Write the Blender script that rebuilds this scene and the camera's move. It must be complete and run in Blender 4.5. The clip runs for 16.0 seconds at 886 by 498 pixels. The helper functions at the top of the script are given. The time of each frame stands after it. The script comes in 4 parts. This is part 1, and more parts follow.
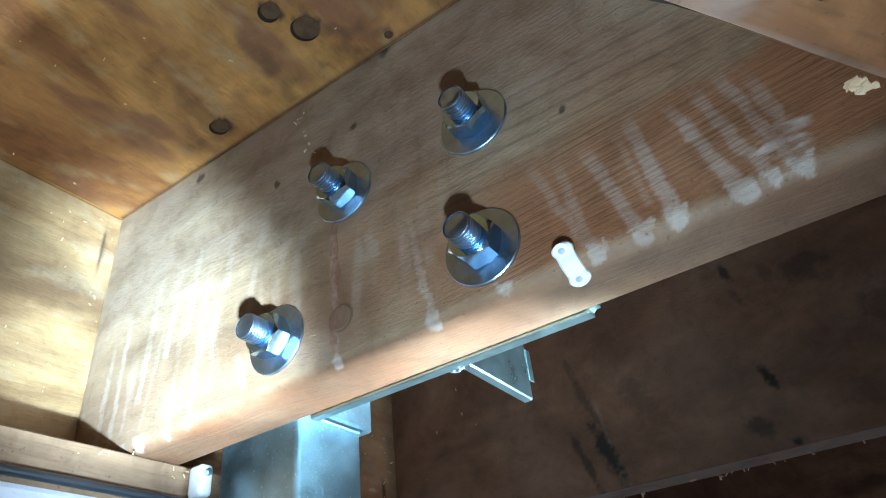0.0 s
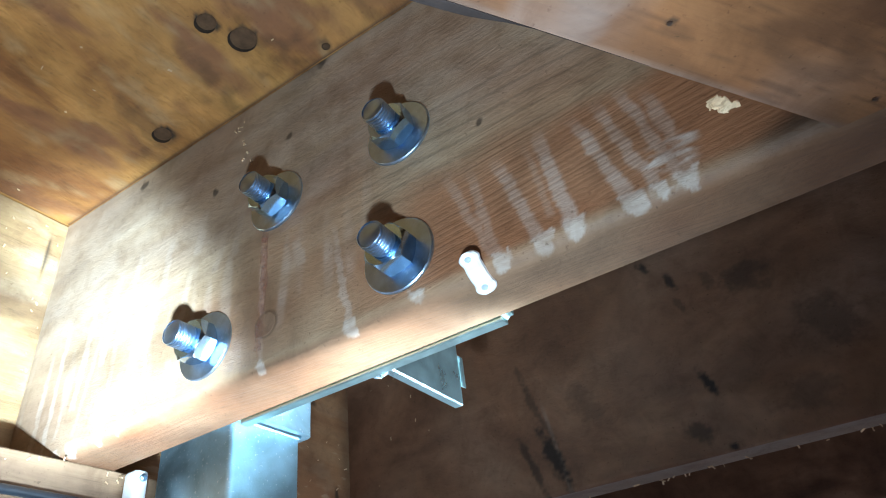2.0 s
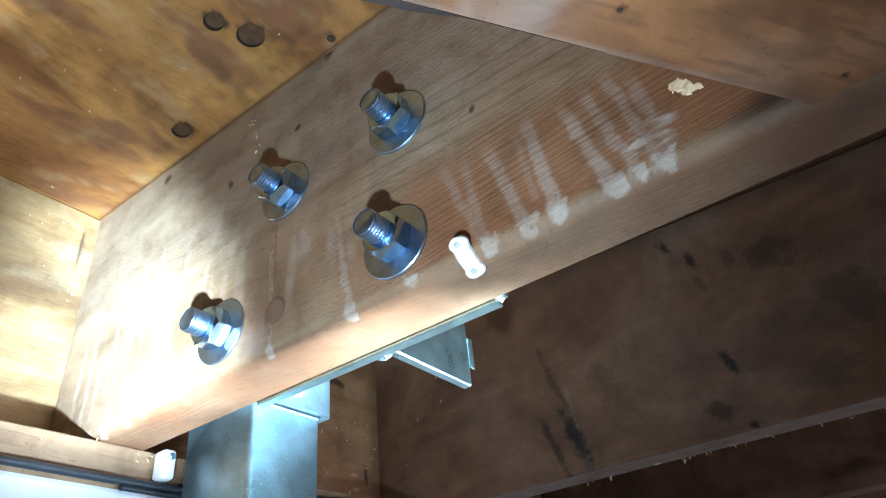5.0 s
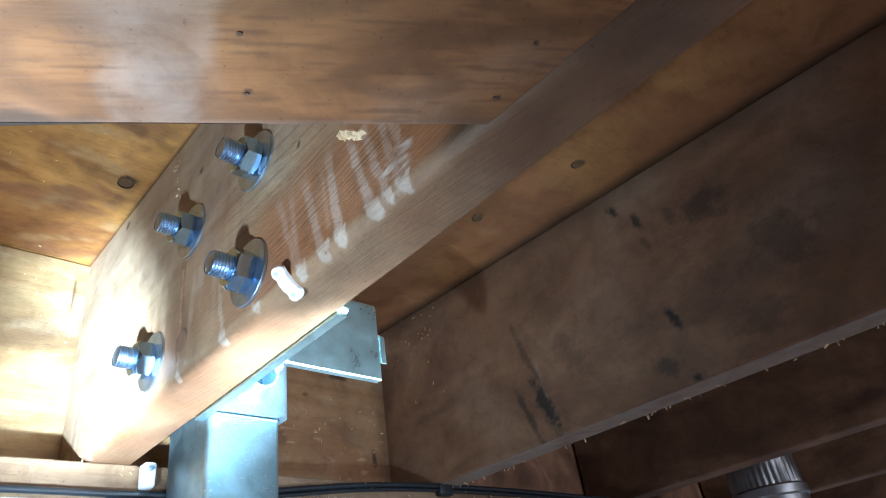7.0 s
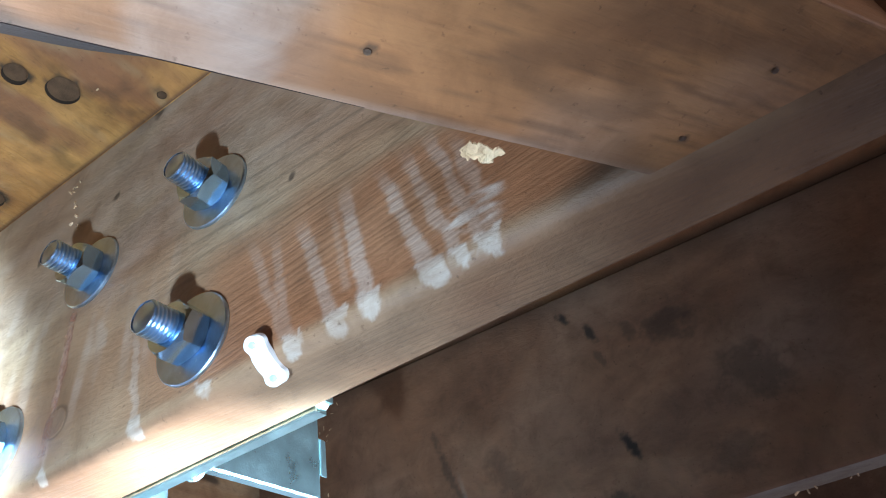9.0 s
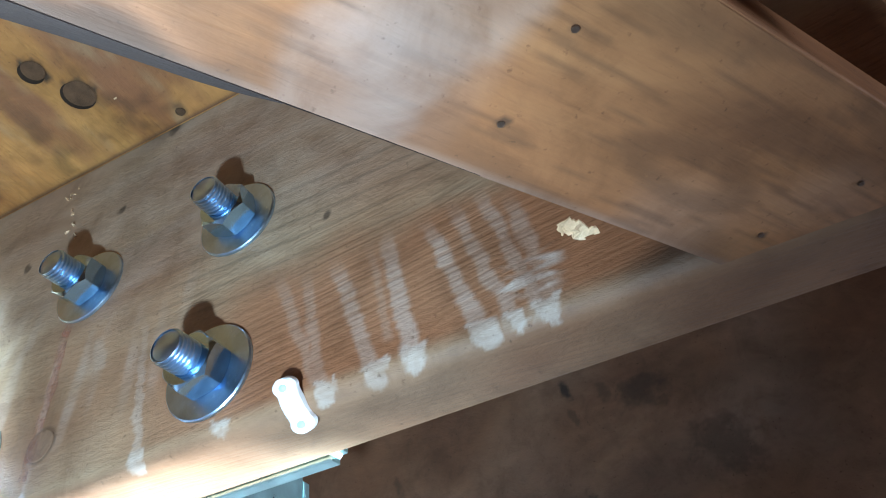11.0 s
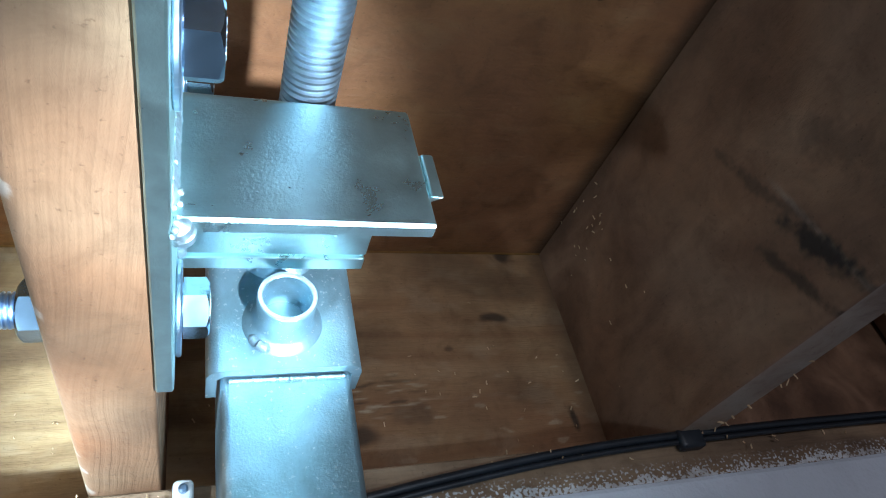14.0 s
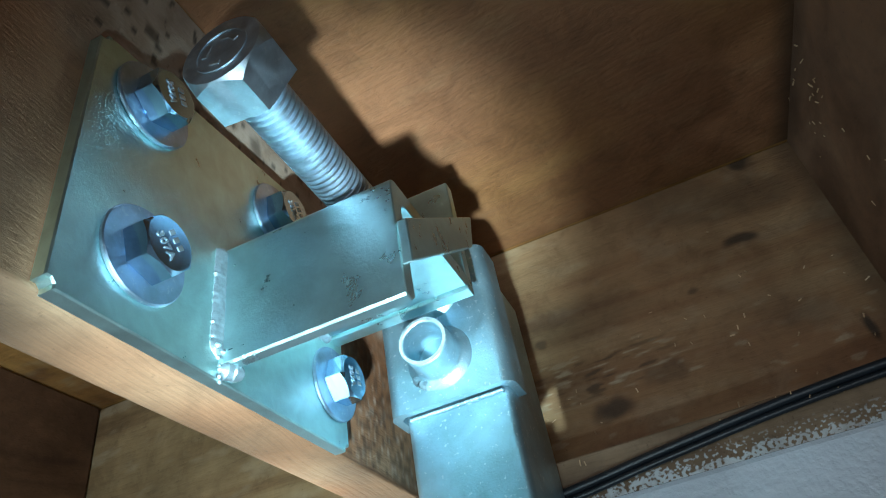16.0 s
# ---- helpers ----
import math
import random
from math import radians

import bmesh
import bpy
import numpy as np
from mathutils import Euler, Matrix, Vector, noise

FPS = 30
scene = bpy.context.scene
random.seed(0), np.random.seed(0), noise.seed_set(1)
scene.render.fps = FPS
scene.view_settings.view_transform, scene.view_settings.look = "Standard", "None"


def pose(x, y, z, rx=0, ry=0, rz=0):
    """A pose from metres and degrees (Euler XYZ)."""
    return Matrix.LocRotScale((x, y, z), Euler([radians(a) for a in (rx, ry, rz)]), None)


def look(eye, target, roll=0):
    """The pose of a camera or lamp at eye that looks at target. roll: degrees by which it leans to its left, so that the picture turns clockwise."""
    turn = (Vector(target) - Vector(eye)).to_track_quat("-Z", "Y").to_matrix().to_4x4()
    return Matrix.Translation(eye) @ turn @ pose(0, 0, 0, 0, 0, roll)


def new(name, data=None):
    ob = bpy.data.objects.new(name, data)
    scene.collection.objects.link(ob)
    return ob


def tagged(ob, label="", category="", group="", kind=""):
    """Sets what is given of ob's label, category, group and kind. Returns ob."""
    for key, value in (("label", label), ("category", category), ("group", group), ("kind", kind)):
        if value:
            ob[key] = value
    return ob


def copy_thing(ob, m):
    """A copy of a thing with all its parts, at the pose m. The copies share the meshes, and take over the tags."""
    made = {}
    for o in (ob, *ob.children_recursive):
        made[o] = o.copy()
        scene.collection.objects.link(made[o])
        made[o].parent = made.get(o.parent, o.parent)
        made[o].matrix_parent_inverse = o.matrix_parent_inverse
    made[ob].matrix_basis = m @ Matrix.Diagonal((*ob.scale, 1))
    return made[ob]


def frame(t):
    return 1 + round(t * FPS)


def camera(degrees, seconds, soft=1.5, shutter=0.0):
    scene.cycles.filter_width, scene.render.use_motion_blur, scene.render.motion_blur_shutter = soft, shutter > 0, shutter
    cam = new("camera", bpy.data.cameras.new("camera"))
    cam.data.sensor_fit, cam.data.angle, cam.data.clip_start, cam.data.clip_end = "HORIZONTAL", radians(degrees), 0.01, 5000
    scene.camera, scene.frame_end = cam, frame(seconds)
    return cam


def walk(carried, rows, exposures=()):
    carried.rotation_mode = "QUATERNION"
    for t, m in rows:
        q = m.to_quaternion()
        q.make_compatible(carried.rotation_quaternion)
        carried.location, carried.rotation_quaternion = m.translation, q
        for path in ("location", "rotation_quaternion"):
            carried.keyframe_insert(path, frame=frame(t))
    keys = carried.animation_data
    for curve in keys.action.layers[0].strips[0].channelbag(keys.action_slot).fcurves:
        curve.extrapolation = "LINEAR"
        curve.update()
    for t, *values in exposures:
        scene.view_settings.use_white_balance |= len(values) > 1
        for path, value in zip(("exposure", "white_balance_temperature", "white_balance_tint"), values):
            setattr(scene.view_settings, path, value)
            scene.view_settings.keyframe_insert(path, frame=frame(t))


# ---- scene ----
cam = camera(67.0, 16.0, 1.05)
PATH = [
    (0, (-0.255, -0.478, 2.009), (1.167, 0.358, 3.14), -6.8),
    (0.5, (-0.254, -0.494, 2.011), (1.111, 0.424, 3.149), -6.3),
    (1, (-0.252, -0.504, 2.013), (1.125, 0.388, 3.157), -5.7),
    (1.5, (-0.259, -0.508, 2.013), (1.163, 0.286, 3.174), -6.1),
    (2, (-0.242, -0.511, 2.001), (1.196, 0.279, 3.145), -7.5),
    (2.5, (-0.215, -0.563, 1.997), (1.119, 0.393, 3.139), -7.5),
    (3, (-0.2, -0.592, 1.981), (1.036, 0.52, 3.092), -6.3),
    (3.2, (-0.207, -0.596, 1.977), (0.996, 0.553, 3.089), -5.0),
    (5.3, (-0.235, -0.533, 1.995), (1.17, 0.36, 3.103), -6.6),
    (5.5, (-0.227, -0.538, 1.994), (1.182, 0.356, 3.096), -6.8),
    (6, (-0.207, -0.572, 1.985), (1.127, 0.422, 3.096), -6.4),
    (6.5, (-0.181, -0.613, 1.967), (1.092, 0.5, 3.034), -6.4),
    (7, (-0.172, -0.676, 1.977), (1.065, 0.478, 3.044), -9.4),
    (7.5, (-0.144, -0.665, 1.985), (1.096, 0.503, 3.032), -10.1),
    (8, (-0.153, -0.622, 2.0), (1.138, 0.469, 3.069), -10.3),
    (8.5, (-0.155, -0.596, 2.017), (1.191, 0.345, 3.159), -10.7),
    (8.7, (-0.159, -0.582, 2.028), (1.219, 0.254, 3.212), -10.9),
    (10.8, (-0.203, -0.506, 2.044), (1.273, -0.095, 3.331), -12.8),
    (11, (-0.189, -0.532, 2.046), (1.246, -0.013, 3.338), -9.2),
    (11.5, (-0.176, -0.543, 2.045), (1.29, -0.106, 3.333), -11.3),
    (12, (-0.169, -0.522, 2.035), (1.266, 0.058, 3.301), -12.2),
    (12.5, (-0.109, -0.518, 2.015), (1.261, 0.34, 3.192), -12.1),
    (12.7, (-0.069, -0.519, 2.012), (1.174, 0.489, 3.211), -12.6),
    (13, (-0.019, -0.536, 2.006), (0.968, 0.712, 3.217), -10.0),
    (13.5, (0.042, -0.549, 2.003), (0.784, 0.859, 3.215), -9.7),
    (14, (0.052, -0.479, 2.021), (0.756, 0.984, 3.189), -14.7),
    (14.5, (0.109, -0.479, 2.028), (0.331, 1.093, 3.245), -12.1),
    (15, (0.189, -0.487, 2.022), (-0.036, 1.105, 3.211), -11.0),
    (15.5, (0.225, -0.51, 2.015), (-0.253, 1.011, 3.223), -11.0),
    (16, (0.218, -0.509, 2.021), (-0.243, 1.009, 3.238), -11.4),
]
walk(cam, [(t, look(eye, target, roll)) for t, eye, target, roll in PATH],
     [(0, -0.3, 5750, 9), (1, -0.2, 5950, 13), (2.5, 0.06, 5900, 12), (3.2, 0.02, 5900, 11), (6, 0.15, 5950, 13), (7, 0.36, 5950, 13), (8.5, 0.46, 5800, 14), (10.8, 0.42, 5600, 9), (12.0, 0.42, 5600, 9), (12.5, 0.3, 5700, 10), (13.5, -0.05, 5900, 13), (14.5, -0.95, 6000, 12), (15.1, -0.92, 6000, 6), (15.5, -0.66, 6000, 3), (16, -0.92, 6050, 0)])

# ---- world and lamps ----
world = bpy.data.worlds.new("world")
scene.world = world
world.use_nodes = True
sky = world.node_tree.nodes.new("ShaderNodeTexSky")
sky.sky_type, sky.sun_disc = "NISHITA", False
sky.sun_elevation, sky.sun_rotation = radians(30), radians(200)
world.node_tree.links.new(sky.outputs["Color"], world.node_tree.nodes["Background"].inputs["Color"])
world.node_tree.nodes["Background"].inputs["Strength"].default_value = 0.06


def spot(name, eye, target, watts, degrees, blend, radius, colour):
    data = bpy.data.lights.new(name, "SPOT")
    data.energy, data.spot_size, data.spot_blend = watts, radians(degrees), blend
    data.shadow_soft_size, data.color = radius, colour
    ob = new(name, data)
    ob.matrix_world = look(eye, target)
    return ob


TORCH = (0.675, 0.895, 1.0)
# the torch: a bright core and its wide spill, held below the joist's nut side
spot("torch_core", (-0.230, -0.445, 1.930), (0.0, -0.088, 2.254), 125, 26.5, 1.0, 0.010, TORCH)
spot("torch_spill", (-0.230, -0.445, 1.930), (-0.11, -0.29, 2.33), 10.0, 117, 1.0, 0.010, TORCH)
# the same torch later, under the bracket, plate's side: extra fixed lamps added
spot("torch_later_place", (0.185, -0.535, 1.915), (0.070, -0.246, 2.240), 92, 38, 1.0, 0.010, TORCH)
spot("torch_later_spill", (0.185, -0.535, 1.915), (0.12, -0.20, 2.30), 4.8, 84, 1.0, 0.010, TORCH)
# ambient fill: an added area lamp far behind, in a made-up opening
data = bpy.data.lights.new("ambient_fill", "AREA")
data.shape, data.size, data.size_y, data.energy, data.color = "RECTANGLE", 1.8, 0.7, 40, (0.92, 0.94, 1.0)
new("ambient_fill", data).matrix_world = look((0.5, -3.85, 1.55), (0.5, 0.0, 1.8))

# ---- materials ----


def mat_nodes(name):
    m = bpy.data.materials.new(name)
    m.use_nodes = True
    return m, m.node_tree.nodes, m.node_tree.links, m.node_tree.nodes["Principled BSDF"]


def ramp(nodes, stops):
    r = nodes.new("ShaderNodeValToRGB")
    while len(r.color_ramp.elements) < len(stops):
        r.color_ramp.elements.new(0.5)
    for e, (p, c) in zip(r.color_ramp.elements, stops):
        e.position, e.color = p, (*c, 1)
    return r


def mixer(nodes, links, blend, fac, a, b):
    n = nodes.new("ShaderNodeMix")
    n.data_type, n.blend_type = "RGBA", blend
    for sock, v in ((n.inputs[0], fac), (n.inputs[6], a), (n.inputs[7], b)):
        if isinstance(v, (int, float)):
            sock.default_value = v
        elif isinstance(v, tuple):
            sock.default_value = (*v, 1)
        else:
            links.new(v, sock)
    return n.outputs[2]


def noise_tex(nodes, links, vec, scale, detail=6, rough=0.6, distort=0.0):
    n = nodes.new("ShaderNodeTexNoise")
    n.inputs["Scale"].default_value, n.inputs["Detail"].default_value = scale, detail
    n.inputs["Roughness"].default_value, n.inputs["Distortion"].default_value = rough, distort
    links.new(vec, n.inputs["Vector"])
    return n.outputs["Fac"]


def wood(name, light, mid, dark, stretch=(60, 4, 60), ring=1.0, rough=0.6, bump=0.25, wear_and_light=False, pale=(0.62, 0.5, 0.36), blotch=0.5, ridge=0.0, fibres=0.5):
    """Timber: growth rings stretched along the grain, fine fibres, mottling, specks, and an optional painted-on mask of
    worn and lit tones (red: pale paint and a paled underside, green: black stain and darkened edges, blue: red-brown
    heartwood and a dimmed bay, alpha: raised grain)."""
    m, nodes, links, bsdf = mat_nodes(name)
    tc = nodes.new("ShaderNodeTexCoord")
    obj = tc.outputs["Object"]
    mp = nodes.new("ShaderNodeMapping")
    mp.inputs["Scale"].default_value = stretch
    links.new(obj, mp.inputs["Vector"])
    info = nodes.new("ShaderNodeObjectInfo")
    off = nodes.new("ShaderNodeVectorMath")
    off.operation = "SCALE"
    off.inputs[0].default_value = (7, 13, 5)
    links.new(info.outputs["Random"], off.inputs["Scale"])
    add = nodes.new("ShaderNodeVectorMath")
    links.new(mp.outputs["Vector"], add.inputs[0])
    links.new(off.outputs["Vector"], add.inputs[1])
    vec = add.outputs["Vector"]
    grain = noise_tex(nodes, links, vec, 0.5 * ring, 5, 0.55, 1.4)
    fibre = noise_tex(nodes, links, vec, 9.0, 4, 0.7, 0.4)
    broad = noise_tex(nodes, links, obj, 7.0, 5, 0.6, 0.6)
    mottle = noise_tex(nodes, links, obj, 34.0, 6, 0.68, 0.5)
    speck = noise_tex(nodes, links, obj, 330.0, 3, 0.6)
    col = ramp(nodes, [(0.34, dark), (0.5, mid), (0.66, light)])
    links.new(grain, col.inputs["Fac"])
    fr = ramp(nodes, [(0.30, (0.55, 0.52, 0.49)), (0.46, (0.96, 0.96, 0.96)), (0.72, (1.14, 1.14, 1.14))])
    links.new(fibre, fr.inputs["Fac"])
    c = mixer(nodes, links, "MULTIPLY", fibres, col.outputs["Color"], fr.outputs["Color"])
    br = ramp(nodes, [(0.3, (0.5, 0.45, 0.40)), (0.52, (0.95, 0.95, 0.95)), (0.75, (1.2, 1.17, 1.12))])
    links.new(broad, br.inputs["Fac"])
    c = mixer(nodes, links, "MULTIPLY", blotch, c, br.outputs["Color"])
    mr = ramp(nodes, [(0.32, (0.60, 0.56, 0.52)), (0.5, (0.98, 0.98, 0.98)), (0.68, (1.22, 1.21, 1.18))])
    links.new(mottle, mr.inputs["Fac"])
    c = mixer(nodes, links, "MULTIPLY", 0.62, c, mr.outputs["Color"])
    height = fibre
    ridges = None
    if ridge:
        tilt = nodes.new("ShaderNodeVectorMath")
        tilt.operation = "DOT_PRODUCT"
        tilt.inputs[1].default_value = (1.0, 0.10, 1.0)
        links.new(obj, tilt.inputs[0])
        slow = noise_tex(nodes, links, obj, 9.0, 2, 0.5)
        ma = nodes.new("ShaderNodeMath")
        ma.operation, ma.inputs[1].default_value = "MULTIPLY_ADD", 0.014
        links.new(slow, ma.inputs[0])
        links.new(tilt.outputs["Value"], ma.inputs[2])
        comb = nodes.new("ShaderNodeCombineXYZ")
        links.new(ma.outputs["Value"], comb.inputs["X"])
        lines = nodes.new("ShaderNodeTexNoise")
        lines.inputs["Scale"].default_value, lines.inputs["Detail"].default_value = ridge, 1.0
        links.new(comb.outputs["Vector"], lines.inputs["Vector"])
        ridges = ramp(nodes, [(0.40, (0, 0, 0)), (0.56, (1, 1, 1))])
        links.new(lines.outputs["Fac"], ridges.inputs["Fac"])
    if wear_and_light:
        at = nodes.new("ShaderNodeAttribute")
        at.attribute_name = "wear_and_light"
        sep = nodes.new("ShaderNodeSeparateColor")
        links.new(at.outputs["Color"], sep.inputs["Color"])
        mul = nodes.new("ShaderNodeMath")
        mul.operation = "MULTIPLY"
        fr2 = ramp(nodes, [(0.35, (0.45, 0.45, 0.45)), (0.55, (1, 1, 1))])
        links.new(mottle, fr2.inputs["Fac"])
        links.new(sep.outputs["Red"], mul.inputs[0])
        links.new(fr2.outputs["Color"], mul.inputs[1])
        heart = mixer(nodes, links, "MULTIPLY", 0.7, (0.235, 0.098, 0.044), mr.outputs["Color"])
        c = mixer(nodes, links, "MIX", sep.outputs["Blue"], c, heart)
        amount = mul.outputs["Value"]
        if ridges is not None:
            # paint sits on the raised grain; the valleys between stay dark
            gap = nodes.new("ShaderNodeMath")
            gap.operation = "SUBTRACT"
            gap.inputs[0].default_value = 1.0
            links.new(ridges.outputs["Color"], gap.inputs[1])
            low = nodes.new("ShaderNodeMath")
            low.operation = "MULTIPLY"
            links.new(gap.outputs["Value"], low.inputs[0])
            links.new(at.outputs["Alpha"], low.inputs[1])
            c = mixer(nodes, links, "MULTIPLY", low.outputs["Value"], c, (0.87, 0.84, 0.82))
            keep = nodes.new("ShaderNodeMath")
            keep.operation, keep.inputs[1].default_value, keep.inputs[2].default_value = "MULTIPLY_ADD", -0.8, 1.0
            links.new(low.outputs["Value"], keep.inputs[0])
            am = nodes.new("ShaderNodeMath")
            am.operation = "MULTIPLY"
            links.new(amount, am.inputs[0])
            links.new(keep.outputs["Value"], am.inputs[1])
            amount = am.outputs["Value"]
            hs = nodes.new("ShaderNodeMath")
            hs.operation, hs.inputs[1].default_value = "MULTIPLY_ADD", -0.8
            links.new(low.outputs["Value"], hs.inputs[0])
            links.new(fibre, hs.inputs[2])
            height = hs.outputs["Value"]
        c = mixer(nodes, links, "MIX", amount, c, pale)
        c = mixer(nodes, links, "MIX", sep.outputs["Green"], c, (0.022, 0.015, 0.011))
    sr = ramp(nodes, [(0.26, (0.5, 0.46, 0.42)), (0.36, (1, 1, 1)), (0.70, (1, 1, 1)), (0.80, (1.45, 1.42, 1.36))])
    links.new(speck, sr.inputs["Fac"])
    c = mixer(nodes, links, "MULTIPLY", 0.8, c, sr.outputs["Color"])
    links.new(c, bsdf.inputs["Base Color"])
    rr = nodes.new("ShaderNodeMapRange")
    rr.inputs["To Min"].default_value, rr.inputs["To Max"].default_value = rough - 0.1, rough + 0.18
    links.new(mottle, rr.inputs["Value"])
    links.new(rr.outputs["Result"], bsdf.inputs["Roughness"])
    bsdf.inputs["Specular IOR Level"].default_value = 0.35
    b = nodes.new("ShaderNodeBump")
    b.inputs["Strength"].default_value, b.inputs["Distance"].default_value = bump, 0.0010
    hsum = nodes.new("ShaderNodeMath")
    links.new(height, hsum.inputs[0])
    links.new(mottle, hsum.inputs[1])
    links.new(hsum.outputs["Value"], b.inputs["Height"])
    links.new(b.outputs["Normal"], bsdf.inputs["Normal"])
    return m


def metal(name, base, rough, scale=60.0, vary=0.14, bump=0.05, spots=0.0, metallic=1.0, low=0.72, rolled=0.0):
    """Zinc or steel: patchy gloss, faint scratches and pits."""
    m, nodes, links, bsdf = mat_nodes(name)
    tc = nodes.new("ShaderNodeTexCoord")
    big = noise_tex(nodes, links, tc.outputs["Object"], scale, 5, 0.6, 0.4)
    fine = noise_tex(nodes, links, tc.outputs["Object"], max(700.0, scale * 14), 3, 0.65)
    cr = ramp(nodes, [(0.3, tuple(v * low for v in base)), (0.7, tuple(min(1, v * 1.12) for v in base))])
    links.new(big, cr.inputs["Fac"])
    c = cr.outputs["Color"]
    if spots:
        flake = noise_tex(nodes, links, tc.outputs["Object"], 420.0, 2, 0.5)
        sr = ramp(nodes, [(0.64, (0, 0, 0)), (0.70, (spots, spots, spots))])
        links.new(flake, sr.inputs["Fac"])
        c = mixer(nodes, links, "MIX", sr.outputs["Color"], c, (0.85, 0.9, 0.92))
    links.new(c, bsdf.inputs["Base Color"])
    bsdf.inputs["Metallic"].default_value = metallic
    rr = nodes.new("ShaderNodeMapRange")
    rr.inputs["To Min"].default_value, rr.inputs["To Max"].default_value = max(0.05, rough - vary), rough + vary
    if rolled:
        # faint rolling lines and handling scratches
        mp = nodes.new("ShaderNodeMapping")
        mp.inputs["Rotation"].default_value = (0.2, 0.1, 0.3)
        mp.inputs["Scale"].default_value = (12, 60, 420)
        links.new(tc.outputs["Object"], mp.inputs["Vector"])
        lines = noise_tex(nodes, links, mp.outputs["Vector"], 3.0, 4, 0.7)
        ma = nodes.new("ShaderNodeMath")
        ma.operation, ma.inputs[1].default_value = "MULTIPLY_ADD", rolled
        links.new(lines, ma.inputs[0])
        links.new(big, ma.inputs[2])
        sub = nodes.new("ShaderNodeMath")
        sub.operation, sub.inputs[1].default_value = "SUBTRACT", rolled * 0.5
        links.new(ma.outputs["Value"], sub.inputs[0])
        big = sub.outputs["Value"]
    links.new(big, rr.inputs["Value"])
    links.new(rr.outputs["Result"], bsdf.inputs["Roughness"])
    b = nodes.new("ShaderNodeBump")
    b.inputs["Strength"].default_value, b.inputs["Distance"].default_value = bump, 0.0006
    links.new(fine, b.inputs["Height"])
    links.new(b.outputs["Normal"], bsdf.inputs["Normal"])
    return m


def plain(name, base, rough, scale=30.0, vary=0.2, bump=0.1, spec=0.5):
    """Painted, plastic, rubber or mortar surfaces with mottling and fine relief."""
    m, nodes, links, bsdf = mat_nodes(name)
    tc = nodes.new("ShaderNodeTexCoord")
    big = noise_tex(nodes, links, tc.outputs["Object"], scale, 6, 0.65)
    fine = noise_tex(nodes, links, tc.outputs["Object"], scale * 12, 3)
    cr = ramp(nodes, [(0.3, tuple(v * (1 - vary) for v in base)), (0.7, tuple(min(1, v * (1 + vary * 0.6)) for v in base))])
    links.new(big, cr.inputs["Fac"])
    links.new(cr.outputs["Color"], bsdf.inputs["Base Color"])
    bsdf.inputs["Roughness"].default_value = rough
    bsdf.inputs["Specular IOR Level"].default_value = spec
    b = nodes.new("ShaderNodeBump")
    b.inputs["Strength"].default_value, b.inputs["Distance"].default_value = bump, 0.001
    links.new(fine, b.inputs["Height"])
    links.new(b.outputs["Normal"], bsdf.inputs["Normal"])
    return m


WOOD_JOIST = wood("joist_wood", (0.44, 0.325, 0.208), (0.35, 0.248, 0.154), (0.24, 0.160, 0.097), (40, 14.0, 46), 0.6, 0.55, 0.5, True, (0.55, 0.47, 0.40), 0.7, 430.0, 0.12)
WOOD_OLD = wood("old_joist_wood", (0.265, 0.150, 0.090), (0.195, 0.104, 0.060), (0.120, 0.062, 0.037), (34, 16.0, 34), 0.7, 0.65, 0.6, True, (0.31, 0.25, 0.20), 0.8, 0.0, 0.14)
WOOD_RIM = wood("rim_wood", (0.48, 0.335, 0.175), (0.39, 0.255, 0.125), (0.25, 0.150, 0.072), (6.0, 50, 50), 0.7, 0.6, 0.65, True, (0.55, 0.45, 0.31), 0.7, 0.0, 0.4)
WOOD_SUB = wood("subfloor_wood", (0.58, 0.300, 0.088), (0.47, 0.222, 0.062), (0.27, 0.110, 0.034), (8.0, 30, 40), 0.6, 0.5, 0.85, True, (0.42, 0.30, 0.16), 0.8, 0.0, 0.6)
WOOD_BOARD = wood("brace_wood", (0.38, 0.178, 0.068), (0.30, 0.130, 0.047), (0.18, 0.074, 0.029), (6.0, 60, 50), 0.7, 0.6, 0.35, True, (0.58, 0.53, 0.50), 0.6, 0.0, 0.4)
WOOD_SILL = wood("sill_wood", (0.38, 0.26, 0.165), (0.27, 0.175, 0.105), (0.14, 0.088, 0.055), (2.6, 40, 40), 0.8, 0.65, 0.3, True, (0.7, 0.72, 0.74), 0.7)
SPLINTER = wood("splinter_wood", (0.75, 0.56, 0.36), (0.68, 0.47, 0.28), (0.5, 0.32, 0.18), (60, 20, 60), 1.0, 0.7, 0.2)
BARK = wood("bark_wood", (0.060, 0.042, 0.036), (0.042, 0.028, 0.024), (0.024, 0.016, 0.014), (8, 60, 60), 0.8, 0.75, 0.5)
ZINC = metal("zinc_bolt", (0.42, 0.61, 0.80), 0.16, 70, 0.07, 0.04, 0.0, 1.0, 0.88)
ZINC_WASHER = metal("zinc_washer", (0.46, 0.60, 0.77), 0.33, 90, 0.10, 0.12, 0.3, 1.0, 0.75)
ZINC_DULL = metal("zinc_thread", (0.40, 0.53, 0.70), 0.33, 90, 0.06, 0.05, 0.0, 1.0, 0.85)
STEEL_PLATE = metal("zinc_plate", (0.62, 0.83, 0.80), 0.31, 60, 0.09, 0.34, 0.0, 1.0, 0.86, 0.15)
STEEL_ARM = metal("zinc_angle", (0.57, 0.77, 0.78), 0.29, 60, 0.06, 0.32, 0.0, 1.0, 0.90, 0.12)
